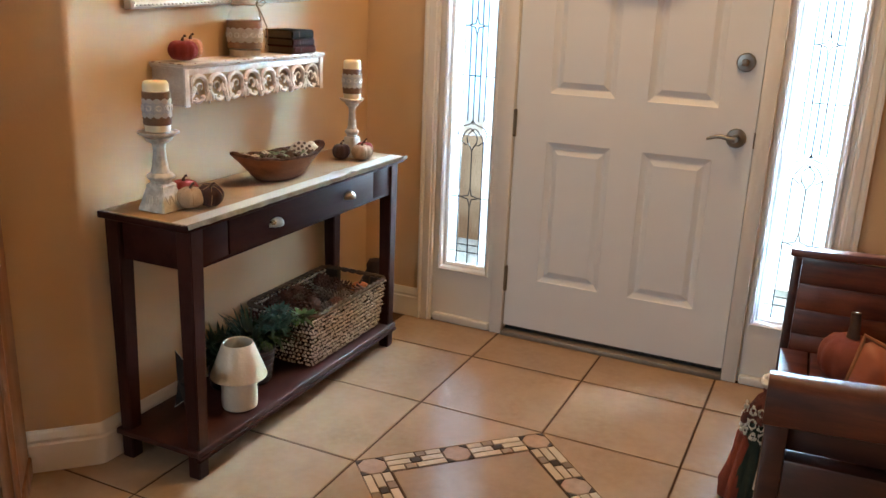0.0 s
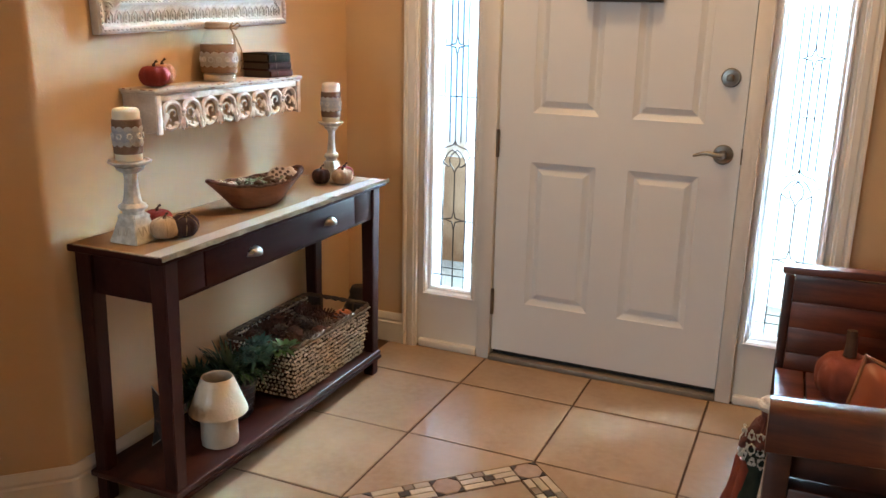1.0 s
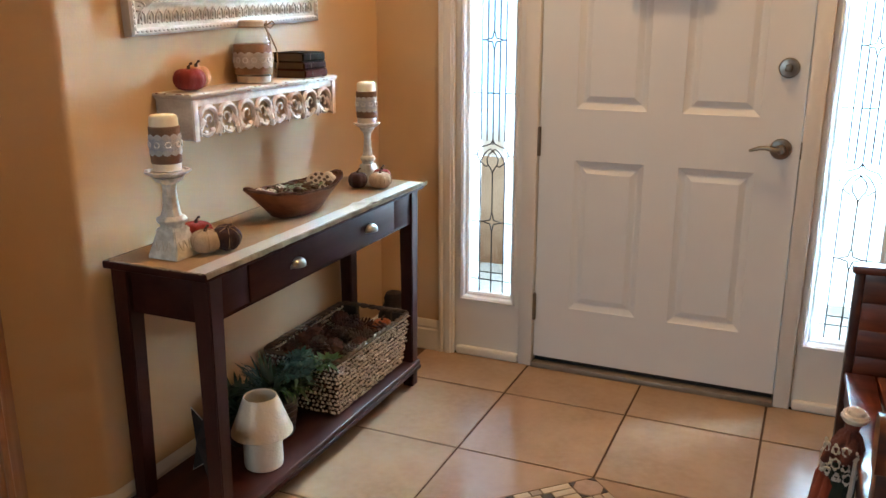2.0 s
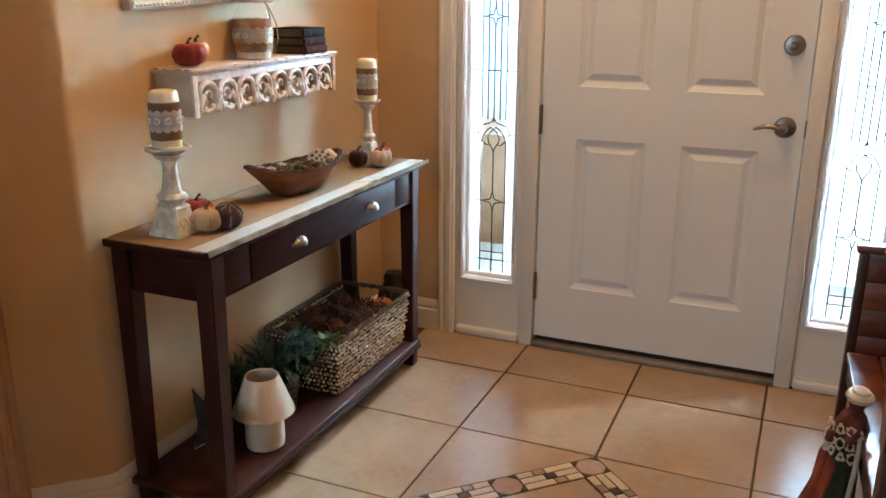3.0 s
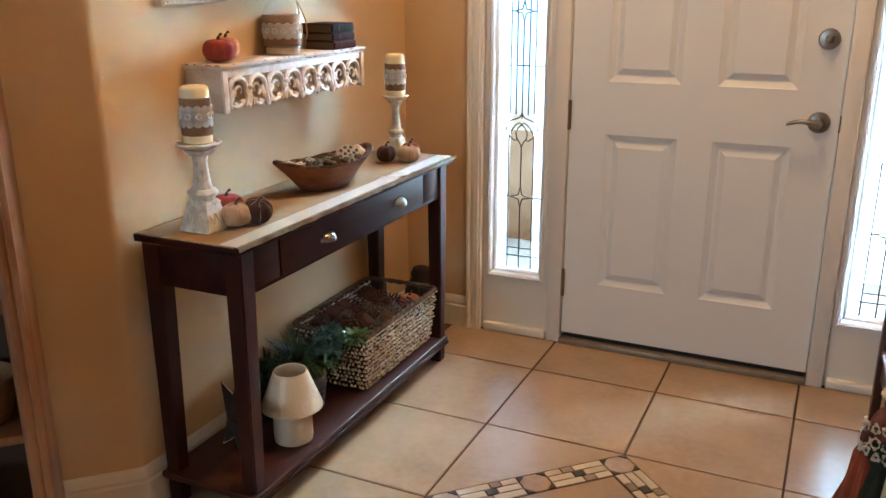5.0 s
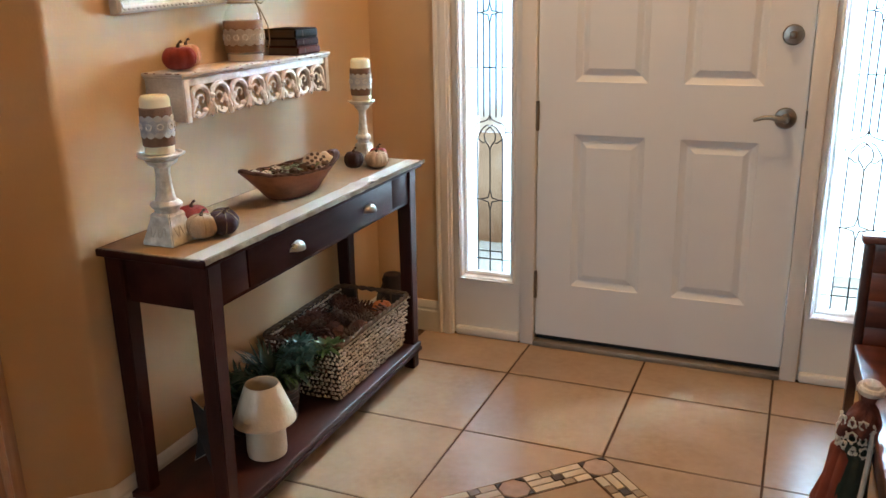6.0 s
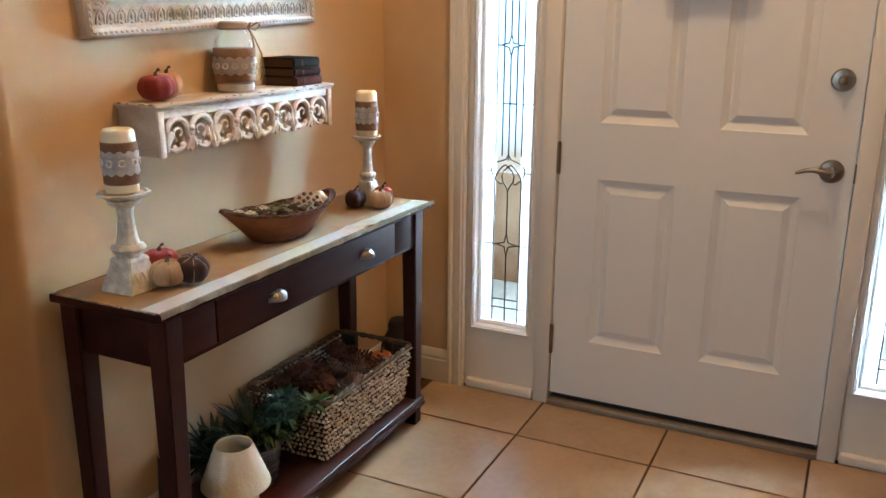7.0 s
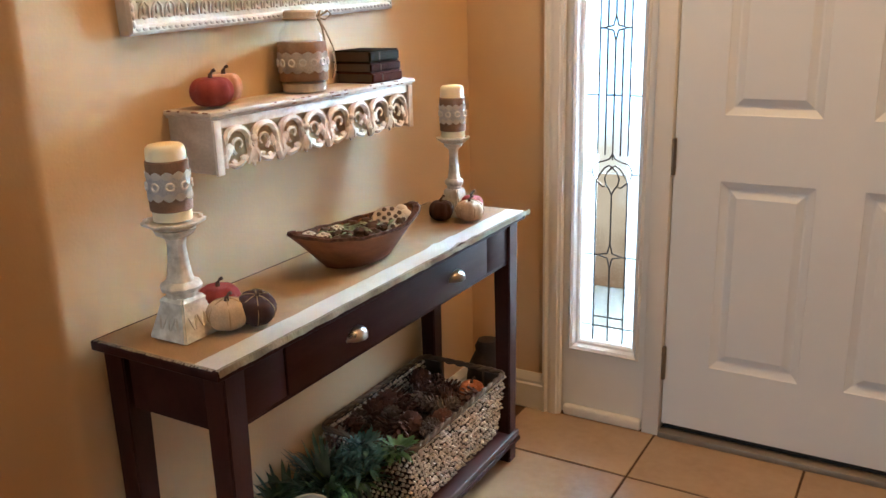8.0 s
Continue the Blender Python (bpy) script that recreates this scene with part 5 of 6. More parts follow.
part("liner", liner, WICKER_IN, basket, "brown inner frame, darkened as shade between the strands", smooth=False)
wv = bmesh.new()
rng = random.Random(5)


def stitch(bm, p, along, up, out, a, b, c):
    """One bulging strand of the weave: a small six-sided bead."""
    ring = [p + along * a * 0.5 * math.cos(t) + up * b * 0.5 * math.sin(t) for t in [k * math.pi / 3 for k in range(6)]]
    vs = [bm.verts.new(q) for q in ring]
    tip = bm.verts.new(p + out * c + along * a * 0.12)
    tip2 = bm.verts.new(p + out * c - along * a * 0.12)
    for k in range(6):
        q, r2 = vs[k], vs[(k + 1) % 6]
        bm.faces.new((q, r2, tip if math.cos((k + 0.5) * math.pi / 3) > 0 else tip2))


rows = 12
for r in range(rows):
    z = 0.006 + (KH - 0.012) * (r + 0.5) / rows
    x0, x1, y0, y1 = side_path(z)
    for (ax, ay), (bx2, by2), out in (((x1, y0), (x1, y1), Vector((1, 0, 0.1))), ((x0 + 0.008, y0), (x0 + 0.008, y1), Vector((1, 0, 0.1))), ((x0, y1 - 0.010), (x1, y1 - 0.010), Vector((0, -1, 0.1001))), ((x0, y0), (x1, y0), Vector((0, -1, 0.1))), ((x1, y1), (x0, y1), Vector((0, 1, 0.1)))):
        if (out.y > 0.5 or out.z > 0.10005) and z > 0.125 or (ax == x0 + 0.008 and z < 0.08):
            continue
        d = Vector((bx2 - ax, by2 - ay, 0))
        count = int(d.length / 0.0152)
        d.normalize()
        step = math.hypot(bx2 - ax, by2 - ay) / count
        for k in range(count):
            s = (k + 0.5 + 0.5 * (r % 2)) * step
            if s > step * count:
                continue
            p = Vector((ax, ay, SZ + z + rng.uniform(-0.0022, 0.0022))) + d * (s + rng.uniform(-0.0032, 0.0032)) + out * rng.uniform(-0.0015, 0.001)
            tilt = rng.uniform(0.4, 0.9) * (1 if r % 2 else -1)
            up = (Vector((0, 0, 1)) + d * tilt * 0.5).normalized()
            stitch(wv, p, d, up, out, 0.0130 * rng.uniform(0.65, 1.3), 0.0142 * rng.uniform(0.75, 1.15), 0.0090 * rng.uniform(0.7, 1.3))
part("weave", wv, WICKER, basket, "coarse woven strands", kind="stuff")
rim = bmesh.new()
tx0, tx1, ty0, ty1 = side_path(KH)
corner = 0.025
path = []
for cx, cy, a0 in ((tx1 - corner, ty0 + corner, -90), (tx1 - corner, ty1 - corner, 0), (tx0 + corner, ty1 - corner, 90), (tx0 + corner, ty0 + corner, 180)):
    path += [(cx + corner * math.cos(radians(a0 + t)), cy + corner * math.sin(radians(a0 + t)), SZ + KH) for t in (0, 30, 60, 90)]
fine_path = []
for p, q in zip(path, path[1:] + path[:1]):
    steps = max(1, int(math.dist(p, q) / 0.012))
    fine_path += [tuple(a + (b - a) * k / steps for a, b in zip(p, q)) for k in range(steps)]
for s in (0, 1):
    tw = [(x, y + 0.0, z + 0.004 * math.sin(i * 1.1 + s * math.pi)) for i, (x, y, z) in enumerate(fine_path)]
    tube(rim, [(x + 0.003 * math.cos(i * 1.1 + s * math.pi), y + 0.003 * math.cos(i * 1.1 + s * math.pi), z) for i, (x, y, z) in enumerate(tw)], 0.0062, 6, closed=True)
part("rim", rim, RIMM, basket, "thick twisted rim")
for y in (ty1 - 0.002,):
    for x in (tx0 + 0.07, tx1 - 0.07):
        part("handle_post", tube(bmesh.new(), [(x, y, SZ + 0.12), (x, y, SZ + KH)], 0.007, 6), RIMM, basket)
for xa, xb in ((tx0 + 0.004, tx0 + 0.066), (tx1 - 0.066, tx1 - 0.006)):
    part("end_weave", boxed(xa, xb, ty1 - 0.008, ty1 - 0.002, SZ + 0.12, SZ + KH - 0.006), WICKER_IN, basket, smooth=False)

CONE = surface("brown_pine_cone", (0.115, 0.042, 0.024), 0.8, other=(0.065, 0.027, 0.017), amount=0.8, scale=60, bump=0.4)
CONE_TIP = surface("greyish_pine_cone", (0.17, 0.115, 0.085), 0.85, other=(0.08, 0.045, 0.03), amount=0.8, scale=60, bump=0.4)


def cone_mesh(material, h, r):
    bm = bmesh.new()
    lathe(bm, [(r * 0.2, -h * 0.5), (r * 0.5, -h * 0.3), (r * 0.45, h * 0.1), (r * 0.1, h * 0.5)], (0, 0, 0), 8)
    n = 46
    for k in range(n):
        s = k / (n - 1)
        a = k * 2.39996
        z = -h * 0.45 + h * 0.95 * s
        rr = r * math.sin(math.pi * (0.22 + 0.74 * s)) ** 0.8
        out = Vector((math.cos(a), math.sin(a), 0.25 + 0.9 * s)).normalized()
        side = out.cross(Vector((0, 0, 1))).normalized()
        base = Vector((0.3 * rr * math.cos(a), 0.3 * rr * math.sin(a), z - 0.003))
        tip = base + out * rr * 0.8
        w = 0.32 * r * (1.1 - 0.6 * s)
        nrm = side.cross(out)
        q = [base - side * w * 0.5, base + side * w * 0.5, tip + side * w * 0.6 - nrm * 0.001, tip + out * 0.003 + nrm * 0.002, tip - side * w * 0.6 - nrm * 0.001]
        vs = [bm.verts.new(v) for v in q]
        back = [bm.verts.new(v - nrm * 0.0022) for v in q]
        bm.faces.new(vs), bm.faces.new(back)
        for i in range(5):
            bm.faces.new((vs[i], vs[(i + 1) % 5], back[(i + 1) % 5], back[i]))
    return mesh_of(bm, "pine_cone", material)


cones = [cone_mesh(CONE, 0.075, 0.032), cone_mesh(CONE_TIP, 0.065, 0.030)]
rng = random.Random(21)
spots = [(x, y) for y in (-0.89, -0.83, -0.80, -0.74, -0.68, -0.62, -0.56, -0.50) for x in (-0.60, -0.54, -0.48, -0.42)]
for k, (x, y) in enumerate(spots):
    for layer in (0, 1):
        if layer and rng.random() < 0.15:
            continue
        if (x, y) == (-0.42, -0.50):
            continue
        ob = new("pine_cone", cones[rng.random() < 0.3])
        ob.matrix_basis = pose(x + rng.uniform(-0.012, 0.012), y + rng.uniform(-0.012, 0.012), SZ + 0.112 + 0.054 * layer + rng.uniform(-0.008, 0.012), rng.uniform(0, 360), rng.uniform(0, 360), rng.uniform(0, 360))
        tagged(ob, "open brown pine cone in the wicker basket", "pine cone", "pine cones in the basket")
solo("cone_filler", boxed(KX0 + 0.012, KX1 - 0.004, KY0 + 0.01, KY1 - 0.012, SZ + 0.006, SZ + 0.055, 0.01), CHIP, "packed brown filler under the pine cones", "filler", kind="stuff")
ORANGE = fabric("orange_cloth", (0.42, 0.12, 0.03), (0.3, 0.08, 0.02))
pumpkin((-0.432, -0.482, SZ + 0.138), 0.038, 0.060, ORANGE, "small orange pumpkin among the pine cones", "pumpkins in the basket", 8)
pumpkin((-0.52, -0.475, SZ + 0.110), 0.030, 0.050, RED, "small rust pumpkin among the pine cones", "pumpkins in the basket", 8)

# barn star leaning at the shelf's end
STARM = surface("dark_rusty_tin", (0.026, 0.019, 0.016), 0.8, spec=0.2, other=(0.028, 0.018, 0.014), amount=0.8, scale=18, bump=0.2)
LEAN = 8
star = thing("barn_star", (0, 0, 0), "dark tin barn star with pale edges under the console", "star")
sb = bmesh.new()
R, ri, dep = 0.155, 0.062, 0.030
tips = []
for k in range(10):
    a = math.pi / 2 + k * math.pi / 5
    rr = R if k % 2 == 0 else ri
    tips.append((rr * math.cos(a), 0.0, rr * math.sin(a)))
rim_pts = [sb.verts.new(p) for p in tips]
rim_back = [sb.verts.new((x * 0.97, 0.003, z * 0.97)) for x, y, z in tips]
peak, back = sb.verts.new((0, -dep, 0)), sb.verts.new((0, -dep + 0.004, 0))
for k in range(10):
    j = (k + 1) % 10
    sb.faces.new((rim_pts[k], rim_pts[j], peak))
    sb.faces.new((rim_back[j], rim_back[k], back))
    sb.faces.new((rim_pts[j], rim_pts[k], rim_back[k], rim_back[j]))
part("face", sb, STARM, star, smooth=False)
part("edge", tube(bmesh.new(), tips, 0.0016, 6, closed=True), PALE, star, "pale edge")
star.matrix_basis = pose(-0.508, -1.402, SZ + 0.004 + 0.125 * math.cos(radians(LEAN)), 0, 0, -32) @ pose(0, 0, 0, -LEAN, 0, 0)

# dark ornament on the floor between console and corner
FIG = surface("dark_brown_resin", (0.018, 0.010, 0.008), 0.75, scale=30, bump=0.5, bump_scale=60)
fg = bmesh.new()
lathe(fg, [(0.050, 0.0), (0.066, 0.006), (0.068, 0.05), (0.074, 0.12), (0.068, 0.17), (0.050, 0.205), (0.042, 0.222), (0.044, 0.240), (0.034, 0.262), (0.010, 0.270)], (-0.575, -0.100, 0.0), 32, 0.06)
solo("floor_ornament", fg, FIG, "dark brown rounded ornament on the floor in the corner", "ornament")

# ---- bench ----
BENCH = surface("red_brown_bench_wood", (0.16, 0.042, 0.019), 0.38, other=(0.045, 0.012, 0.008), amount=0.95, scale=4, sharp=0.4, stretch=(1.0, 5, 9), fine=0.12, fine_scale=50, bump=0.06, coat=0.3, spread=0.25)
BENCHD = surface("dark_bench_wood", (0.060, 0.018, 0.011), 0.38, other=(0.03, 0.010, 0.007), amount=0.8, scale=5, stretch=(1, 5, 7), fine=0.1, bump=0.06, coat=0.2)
NX0, NX1, NYN, NYF = 1.152, 1.640, -1.375, -0.262
SEAT = 0.300
bench = thing("bench", ((NX0 + NX1) / 2, (NYN + NYF) / 2, 0), "red-brown slatted wooden bench with high panelled arms", "bench")


def near_arm(y0, y1):
    """Posts, a deep rounded top rail that rises to the back, a sunk panel and a bottom rail."""
    ym = (y0 + y1) / 2
    for x in (NX0 - 0.018, NX1 - 0.05):
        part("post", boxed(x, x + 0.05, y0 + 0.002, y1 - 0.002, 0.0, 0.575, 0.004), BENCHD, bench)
    roll = bmesh.new()
    prof = [(-0.030, -0.088), (-0.044, -0.080), (-0.046, -0.060), (-0.042, -0.030), (-0.036, 0.0), (-0.028, 0.016), (-0.014, 0.025), (0.004, 0.028), (0.022, 0.025), (0.034, 0.014), (0.038, -0.010), (0.022, -0.088)]
    rings = []
    for x, z in ((NX0 - 0.024, 0.601), (NX0 + 0.10, 0.606), (NX0 + 0.25, 0.614), (NX1, 0.628)):
        rings.append([roll.verts.new((x, ym + a, z + b)) for a, b in prof])
    for a, b in zip(rings, rings[1:]):
        for k in range(len(prof)):
            j = (k + 1) % len(prof)
            roll.faces.new((a[k], a[j], b[j], b[k]))
    roll.faces.new(rings[0]), roll.faces.new(rings[-1])
    part("arm_rail", roll, BENCH, bench, "deep rounded top rail")
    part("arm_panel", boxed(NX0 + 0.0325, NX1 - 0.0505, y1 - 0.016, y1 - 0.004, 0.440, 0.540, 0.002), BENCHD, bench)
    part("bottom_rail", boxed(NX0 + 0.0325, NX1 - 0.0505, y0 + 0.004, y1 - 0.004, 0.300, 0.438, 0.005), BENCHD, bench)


def far_arm(y0, y1):
    """Wide planks between posts under a thin cap."""
    ym = (y0 + y1) / 2
    for x in (NX0, NX1 - 0.05):
        part("post", boxed(x, x + 0.028, y0 + 0.002, y1 - 0.002, 0.0, 0.618, 0.004), BENCHD, bench)
    zs = [0.262, 0.350, 0.438, 0.528, 0.6193]
    for k, (za, zb) in enumerate(zip(zs, zs[1:])):
        part("plank", boxed(NX0 + 0.0285, NX1 - 0.0505, y0 + 0.004 + 0.002 * (k % 2), y0 + 0.024, za + 0.0004, zb - 0.0004, 0.0015), BENCH, bench)
    cap = bmesh.new()
    box(cap, NX0 - 0.010, NX1, y0 - 0.006, y1 + 0.004, 0.6195, 0.646, 0.005)
    for v in cap.verts:
        v.co.z += 0.03 * max(0, v.co.x - NX0 - 0.03)
    part("arm_cap", cap, BENCH, bench, "thin worn top cap")
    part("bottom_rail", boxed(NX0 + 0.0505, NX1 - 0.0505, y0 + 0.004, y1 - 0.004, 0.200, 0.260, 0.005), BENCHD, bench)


near_arm(NYN - 0.010, NYN + 0.060)
far_arm(NYF - 0.040, NYF + 0.005)
for k in range(5):
    w = (NX1 - NX0 - 0.02) / 5
    x = NX0 + 0.004 + k * w
    part("seat_slat", boxed(x, x + w - 0.006, NYN + 0.054, NYF - 0.054, SEAT - 0.024, SEAT, 0.005), BENCH, bench)
part("front_rail", boxed(NX0 + 0.012, NX0 + 0.034, NYN + 0.052, NYF - 0.052, 0.200, SEAT - 0.0245, 0.003), BENCHD, bench)
part("back_rail", boxed(NX1 - 0.034, NX1 - 0.012, NYN + 0.052, NYF - 0.052, 0.200, SEAT - 0.0245, 0.003), BENCHD, bench)
for k in range(5):
    z = SEAT + 0.03 + 0.105 * k
    part("back_plank", boxed(NX1 - 0.034, NX1 - 0.012, NYN + 0.055, NYF - 0.055, z, z + 0.100, 0.005), BENCH, bench)

bench.rotation_euler = (0, 0, radians(2.3))

BIGPUMP = weave("burnt_orange_velvet", (0.24, 0.055, 0.03), (0.18, 0.038, 0.02), 700, 0.9, 0.3)
p = pumpkin((1.340, -0.520, SEAT), 0.092, 0.160, BIGPUMP, "large burnt orange cloth pumpkin with dark stem on the bench", "pumpkin on the bench", 10, stem=0.010)
sm = tube(bmesh.new(), [(1.340, -0.520, SEAT + 0.148), (1.340, -0.520, SEAT + 0.190), (1.337, -0.518, SEAT + 0.228)], 0.016, 10, taper=[1.25, 1.0, 0.9])
part("stem", sm, STEM, p, "thick dark stem with a pale cut end")
SATIN = surface("rust_satin", (0.34, 0.085, 0.035), 0.32, other=(0.24, 0.055, 0.025), amount=0.7, scale=8, bump=0.25, bump_scale=14, sheen=0.3)
PIPING = surface("gold_braid", (0.34, 0.14, 0.06), 0.6, scale=60, bump=0.4)


def cushion(centre, size, tilt, turn):
    c = thing("cushion", centre, "rust satin cushion with braided edge leaning on the bench arm", "cushion")
    bm = bmesh.new()
    n = 14
    for s in (1, -1):
        grid = []
        for i in range(n + 1):
            row = []
            for j in range(n + 1):
                u, v = 2 * i / n - 1, 2 * j / n - 1
                th = size[2] * ((1 - u ** 4) * (1 - v ** 4)) ** 0.6
                pinch = 1 - 0.07 * (1 - abs(u)) * abs(v) ** 3 - 0.0
                row.append(bm.verts.new((size[0] * u * (1 - 0.06 * (1 - v * v)), size[1] * v * (1 - 0.06 * (1 - u * u)) * pinch, s * th * (1 + 0.15 * noise.noise(Vector((u * 2, v * 2, s)))))))
            grid.append(row)
        for i in range(n):
            for j in range(n):
                bm.faces.new((grid[i][j], grid[i + 1][j], grid[i + 1][j + 1], grid[i][j + 1]))
    bmesh.ops.remove_doubles(bm, verts=bm.verts, dist=0.0008)
    ob = new("cover", mesh_of(bm, "cover", SATIN, True))
    ob.parent = c
    pts = []
    for u0, v0, u1, v1 in ((-1, -1, 1, -1), (1, -1, 1, 1), (1, 1, -1, 1), (-1, 1, -1, -1)):
        for k in range(10):
            u, v = u0 + (u1 - u0) * k / 10, v0 + (v1 - v0) * k / 10
            pts.append((size[0] * u * (1 - 0.06 * (1 - v * v)), size[1] * v * (1 - 0.06 * (1 - u * u)), 0))
    ob = new("braid", mesh_of(tube(bmesh.new(), pts, 0.006, 6, closed=True), "braid", PIPING, True))
    ob.parent = c
    tagged(ob, "gold braid edge")
    c.matrix_basis = pose(*centre, *tilt) @ pose(0, 0, 0, 0, 0, turn)
    return c


cushion((1.440, -1.130, SEAT + 0.172), (0.150, 0.155, 0.055), (72, 0, 6), -18)

# ---- dressed doll by the bench ----
DOLLM = [weave("doll_dark_green", (0.035, 0.05, 0.03), (0.02, 0.03, 0.02), 600, 0.95, 0.5),
         weave("doll_rust_red", (0.30, 0.06, 0.03), (0.2, 0.04, 0.02), 600, 0.95, 0.5),
         weave("doll_cream_knit", (0.80, 0.77, 0.70), (0.62, 0.56, 0.47), 400, 0.95, 0.5),
         weave("doll_brown_knit", (0.22, 0.06, 0.04), (0.12, 0.04, 0.03), 400, 0.95, 0.7)]
DLX, DLY = 0.0, 0.0
db = bmesh.new()
marks = []


def add(fn, slot):
    before = len(db.faces)
    fn()
    marks.append((before, slot))


# skirt, rust overskirt, sleeves, shawl, face, bonnet and crochet work
add(lambda: lathe(db, [(0.096, 0.0), (0.104, 0.02), (0.090, 0.16), (0.070, 0.30), (0.050, 0.40), (0.040, 0.46), (0.026, 0.50)], (DLX, DLY, 0.0), 36, 0.12, 9, 0.12), 0)
add(lambda: lathe(db, [(0.098, 0.012), (0.106, 0.05), (0.092, 0.17), (0.074, 0.29), (0.062, 0.31)], (DLX - 0.024, DLY + 0.004, 0.0), 36, 0.2, 7, 0.22), 1)
add(lambda: lathe(db, [(0.076, 0.385), (0.080, 0.395), (0.068, 0.44), (0.046, 0.485), (0.024, 0.51)], (DLX + 0.004, DLY, 0.0), 36, 0.2, 11, 0.16), 3)
add(lambda: blob(db, (DLX + 0.004, DLY, 0.530), (0.034, 0.034, 0.038), 2, 0.1), 3)
add(lambda: tube(db, [(DLX - 0.020, DLY - 0.03, 0.475), (DLX - 0.052, DLY - 0.040, 0.440), (DLX - 0.070, DLY - 0.040, 0.400), (DLX - 0.078, DLY - 0.034, 0.372)], 0.022, 9, taper=[1, 1.1, 1, 0.75]), 3)
add(lambda: blob(db, (DLX - 0.080, DLY - 0.034, 0.360), (0.014, 0.014, 0.018), 1, 0.3, 2), 2)
add(lambda: tube(db, [(DLX + 0.020, DLY - 0.03, 0.475), (DLX + 0.014, DLY - 0.072, 0.440), (DLX - 0.010, DLY - 0.094, 0.405)], 0.021, 9, taper=[1, 1.1, 0.8]), 3)
add(lambda: lathe(db, [(0.030, 0.545), (0.046, 0.540), (0.056, 0.548), (0.060, 0.562), (0.052, 0.572), (0.040, 0.572), (0.036, 0.584), (0.016, 0.594)], (DLX + 0.004, DLY, 0.0), 32, 0.14, 12, 0.10), 2)
rng = random.Random(31)
for i in range(15):
    # crocheted rosettes over shawl and sleeves
    a = radians(180 + 9.5 * i)
    rr, dz = 0.083 + 0.006 * (i % 2), 0.440 - 0.047 * (i % 3) + rng.uniform(-0.012, 0.012)
    big = rng.uniform(0.85, 1.35)
    mid_ = Vector((DLX + rr * math.cos(a), DLY + rr * math.sin(a), dz))
    side_ = Vector((-math.sin(a), math.cos(a), 0))
    ring = [mid_ + side_ * 0.014 * big * math.cos(t + i) + Vector((0, 0, 0.016 * big * math.sin(t + i))) for t in [k * 1.0472 for k in range(6)]]
    add(lambda ring=ring: tube(db, [tuple(q) for q in ring], 0.0042, 5, closed=True), 2)
    for q in ring[::2]:
        add(lambda q=q, i=i: blob(db, tuple(q), (0.0085, 0.0075, 0.0085), 1, 0.5, i), 2)
add(lambda: tube(db, [(DLX + 0.040, DLY - 0.072, 0.43), (DLX + 0.046, DLY - 0.088, 0.30), (DLX + 0.048, DLY - 0.100, 0.12)], 0.011, 7), 2)
db.faces.ensure_lookup_table()
for (a, slot), nxt in zip(marks, [m0 for m0, s0 in marks[1:]] + [len(db.faces)]):
    for k in range(a, nxt):
        db.faces[k].material_index = slot
doll = mesh_of(db, "doll", DOLLM[0], True)
for mm in DOLLM[1:]:
    doll.materials.append(mm)
figure = new("doll", doll)
figure.matrix_basis = pose(1.108, -0.86, 0.004, 0, 5, 0) @ Matrix.Diagonal((0.60, 0.70, 0.70, 1))
tagged(figure, "cloth harvest doll in green and rust with cream knitting", "doll")

# ---- bookcase on the angled wall ----
CASE = surface("warm_oak", (0.26, 0.115, 0.050), 0.42, other=(0.16, 0.065, 0.03), amount=0.8, scale=4, stretch=(5, 5, 0.6), fine=0.12, fine_scale=50, bump=0.06)
CASED = surface("dark_case_back", (0.06, 0.03, 0.018), 0.6, scale=5)
PU = Vector((-0.808, -1.753, 0))
case = thing("bookcase", (0, 0, 0), "open oak bookcase with moulded edge against the angled wall", "bookcase")
W_, D_, H_ = 0.80, 0.235, 1.95
CB = pose(PU.x, PU.y, 0, 0, 0, 225)   # x along the wall away from the corner, y out of the wall... towards the hall


def in_case(bm):
    bmesh.ops.transform(bm, matrix=CB, verts=bm.verts)
    return bm


V0 = 0.003
part("side_panel", in_case(boxed(0.0, 0.020, V0, D_ - 0.020, 0.0, H_, 0.002)), CASE, case)
part("side_panel", in_case(boxed(W_ - 0.020, W_, V0, D_ - 0.020, 0.0, H_, 0.002)), CASE, case)
for x0, x1 in ((-0.004, 0.040), (W_ - 0.040, W_ + 0.004)):
    stl = bmesh.new()
    outline = [(x0, D_ - 0.0195), (x0, D_ - 0.004), (x0 + 0.004, D_), (x0 + 0.012, D_ + 0.001), (x0 + 0.016, D_ - 0.003), (x0 + 0.020, D_ + 0.001), (x0 + 0.030, D_ + 0.004), (x0 + 0.038, D_ + 0.001), (x0 + 0.044, D_ - 0.006), (x0 + 0.044, D_ - 0.0195)]
    part("stile", in_case(prism(stl, outline, 0.0, H_)), CASE, case, "moulded front stile")
part("back_panel", in_case(boxed(0.0205, W_ - 0.0205, V0, V0 + 0.008, 0.05, H_ - 0.02)), CASED, case, smooth=False)
part("top", in_case(boxed(-0.015, W_ + 0.015, V0, D_ + 0.02, H_ + 0.0005, H_ + 0.03, 0.005)), CASE, case)
part("plinth", in_case(boxed(-0.008, W_ + 0.008, V0, D_ + 0.012, 0.0, 0.06, 0.004)), CASE, case)
SHELVES = [0.115, 0.40, 0.72, 1.05, 1.40]
for z in SHELVES:
    part("shelf", in_case(boxed(0.0205, W_ - 0.0205, V0 + 0.009, D_ - 0.022, z - 0.022, z, 0.002)), CASE, case)
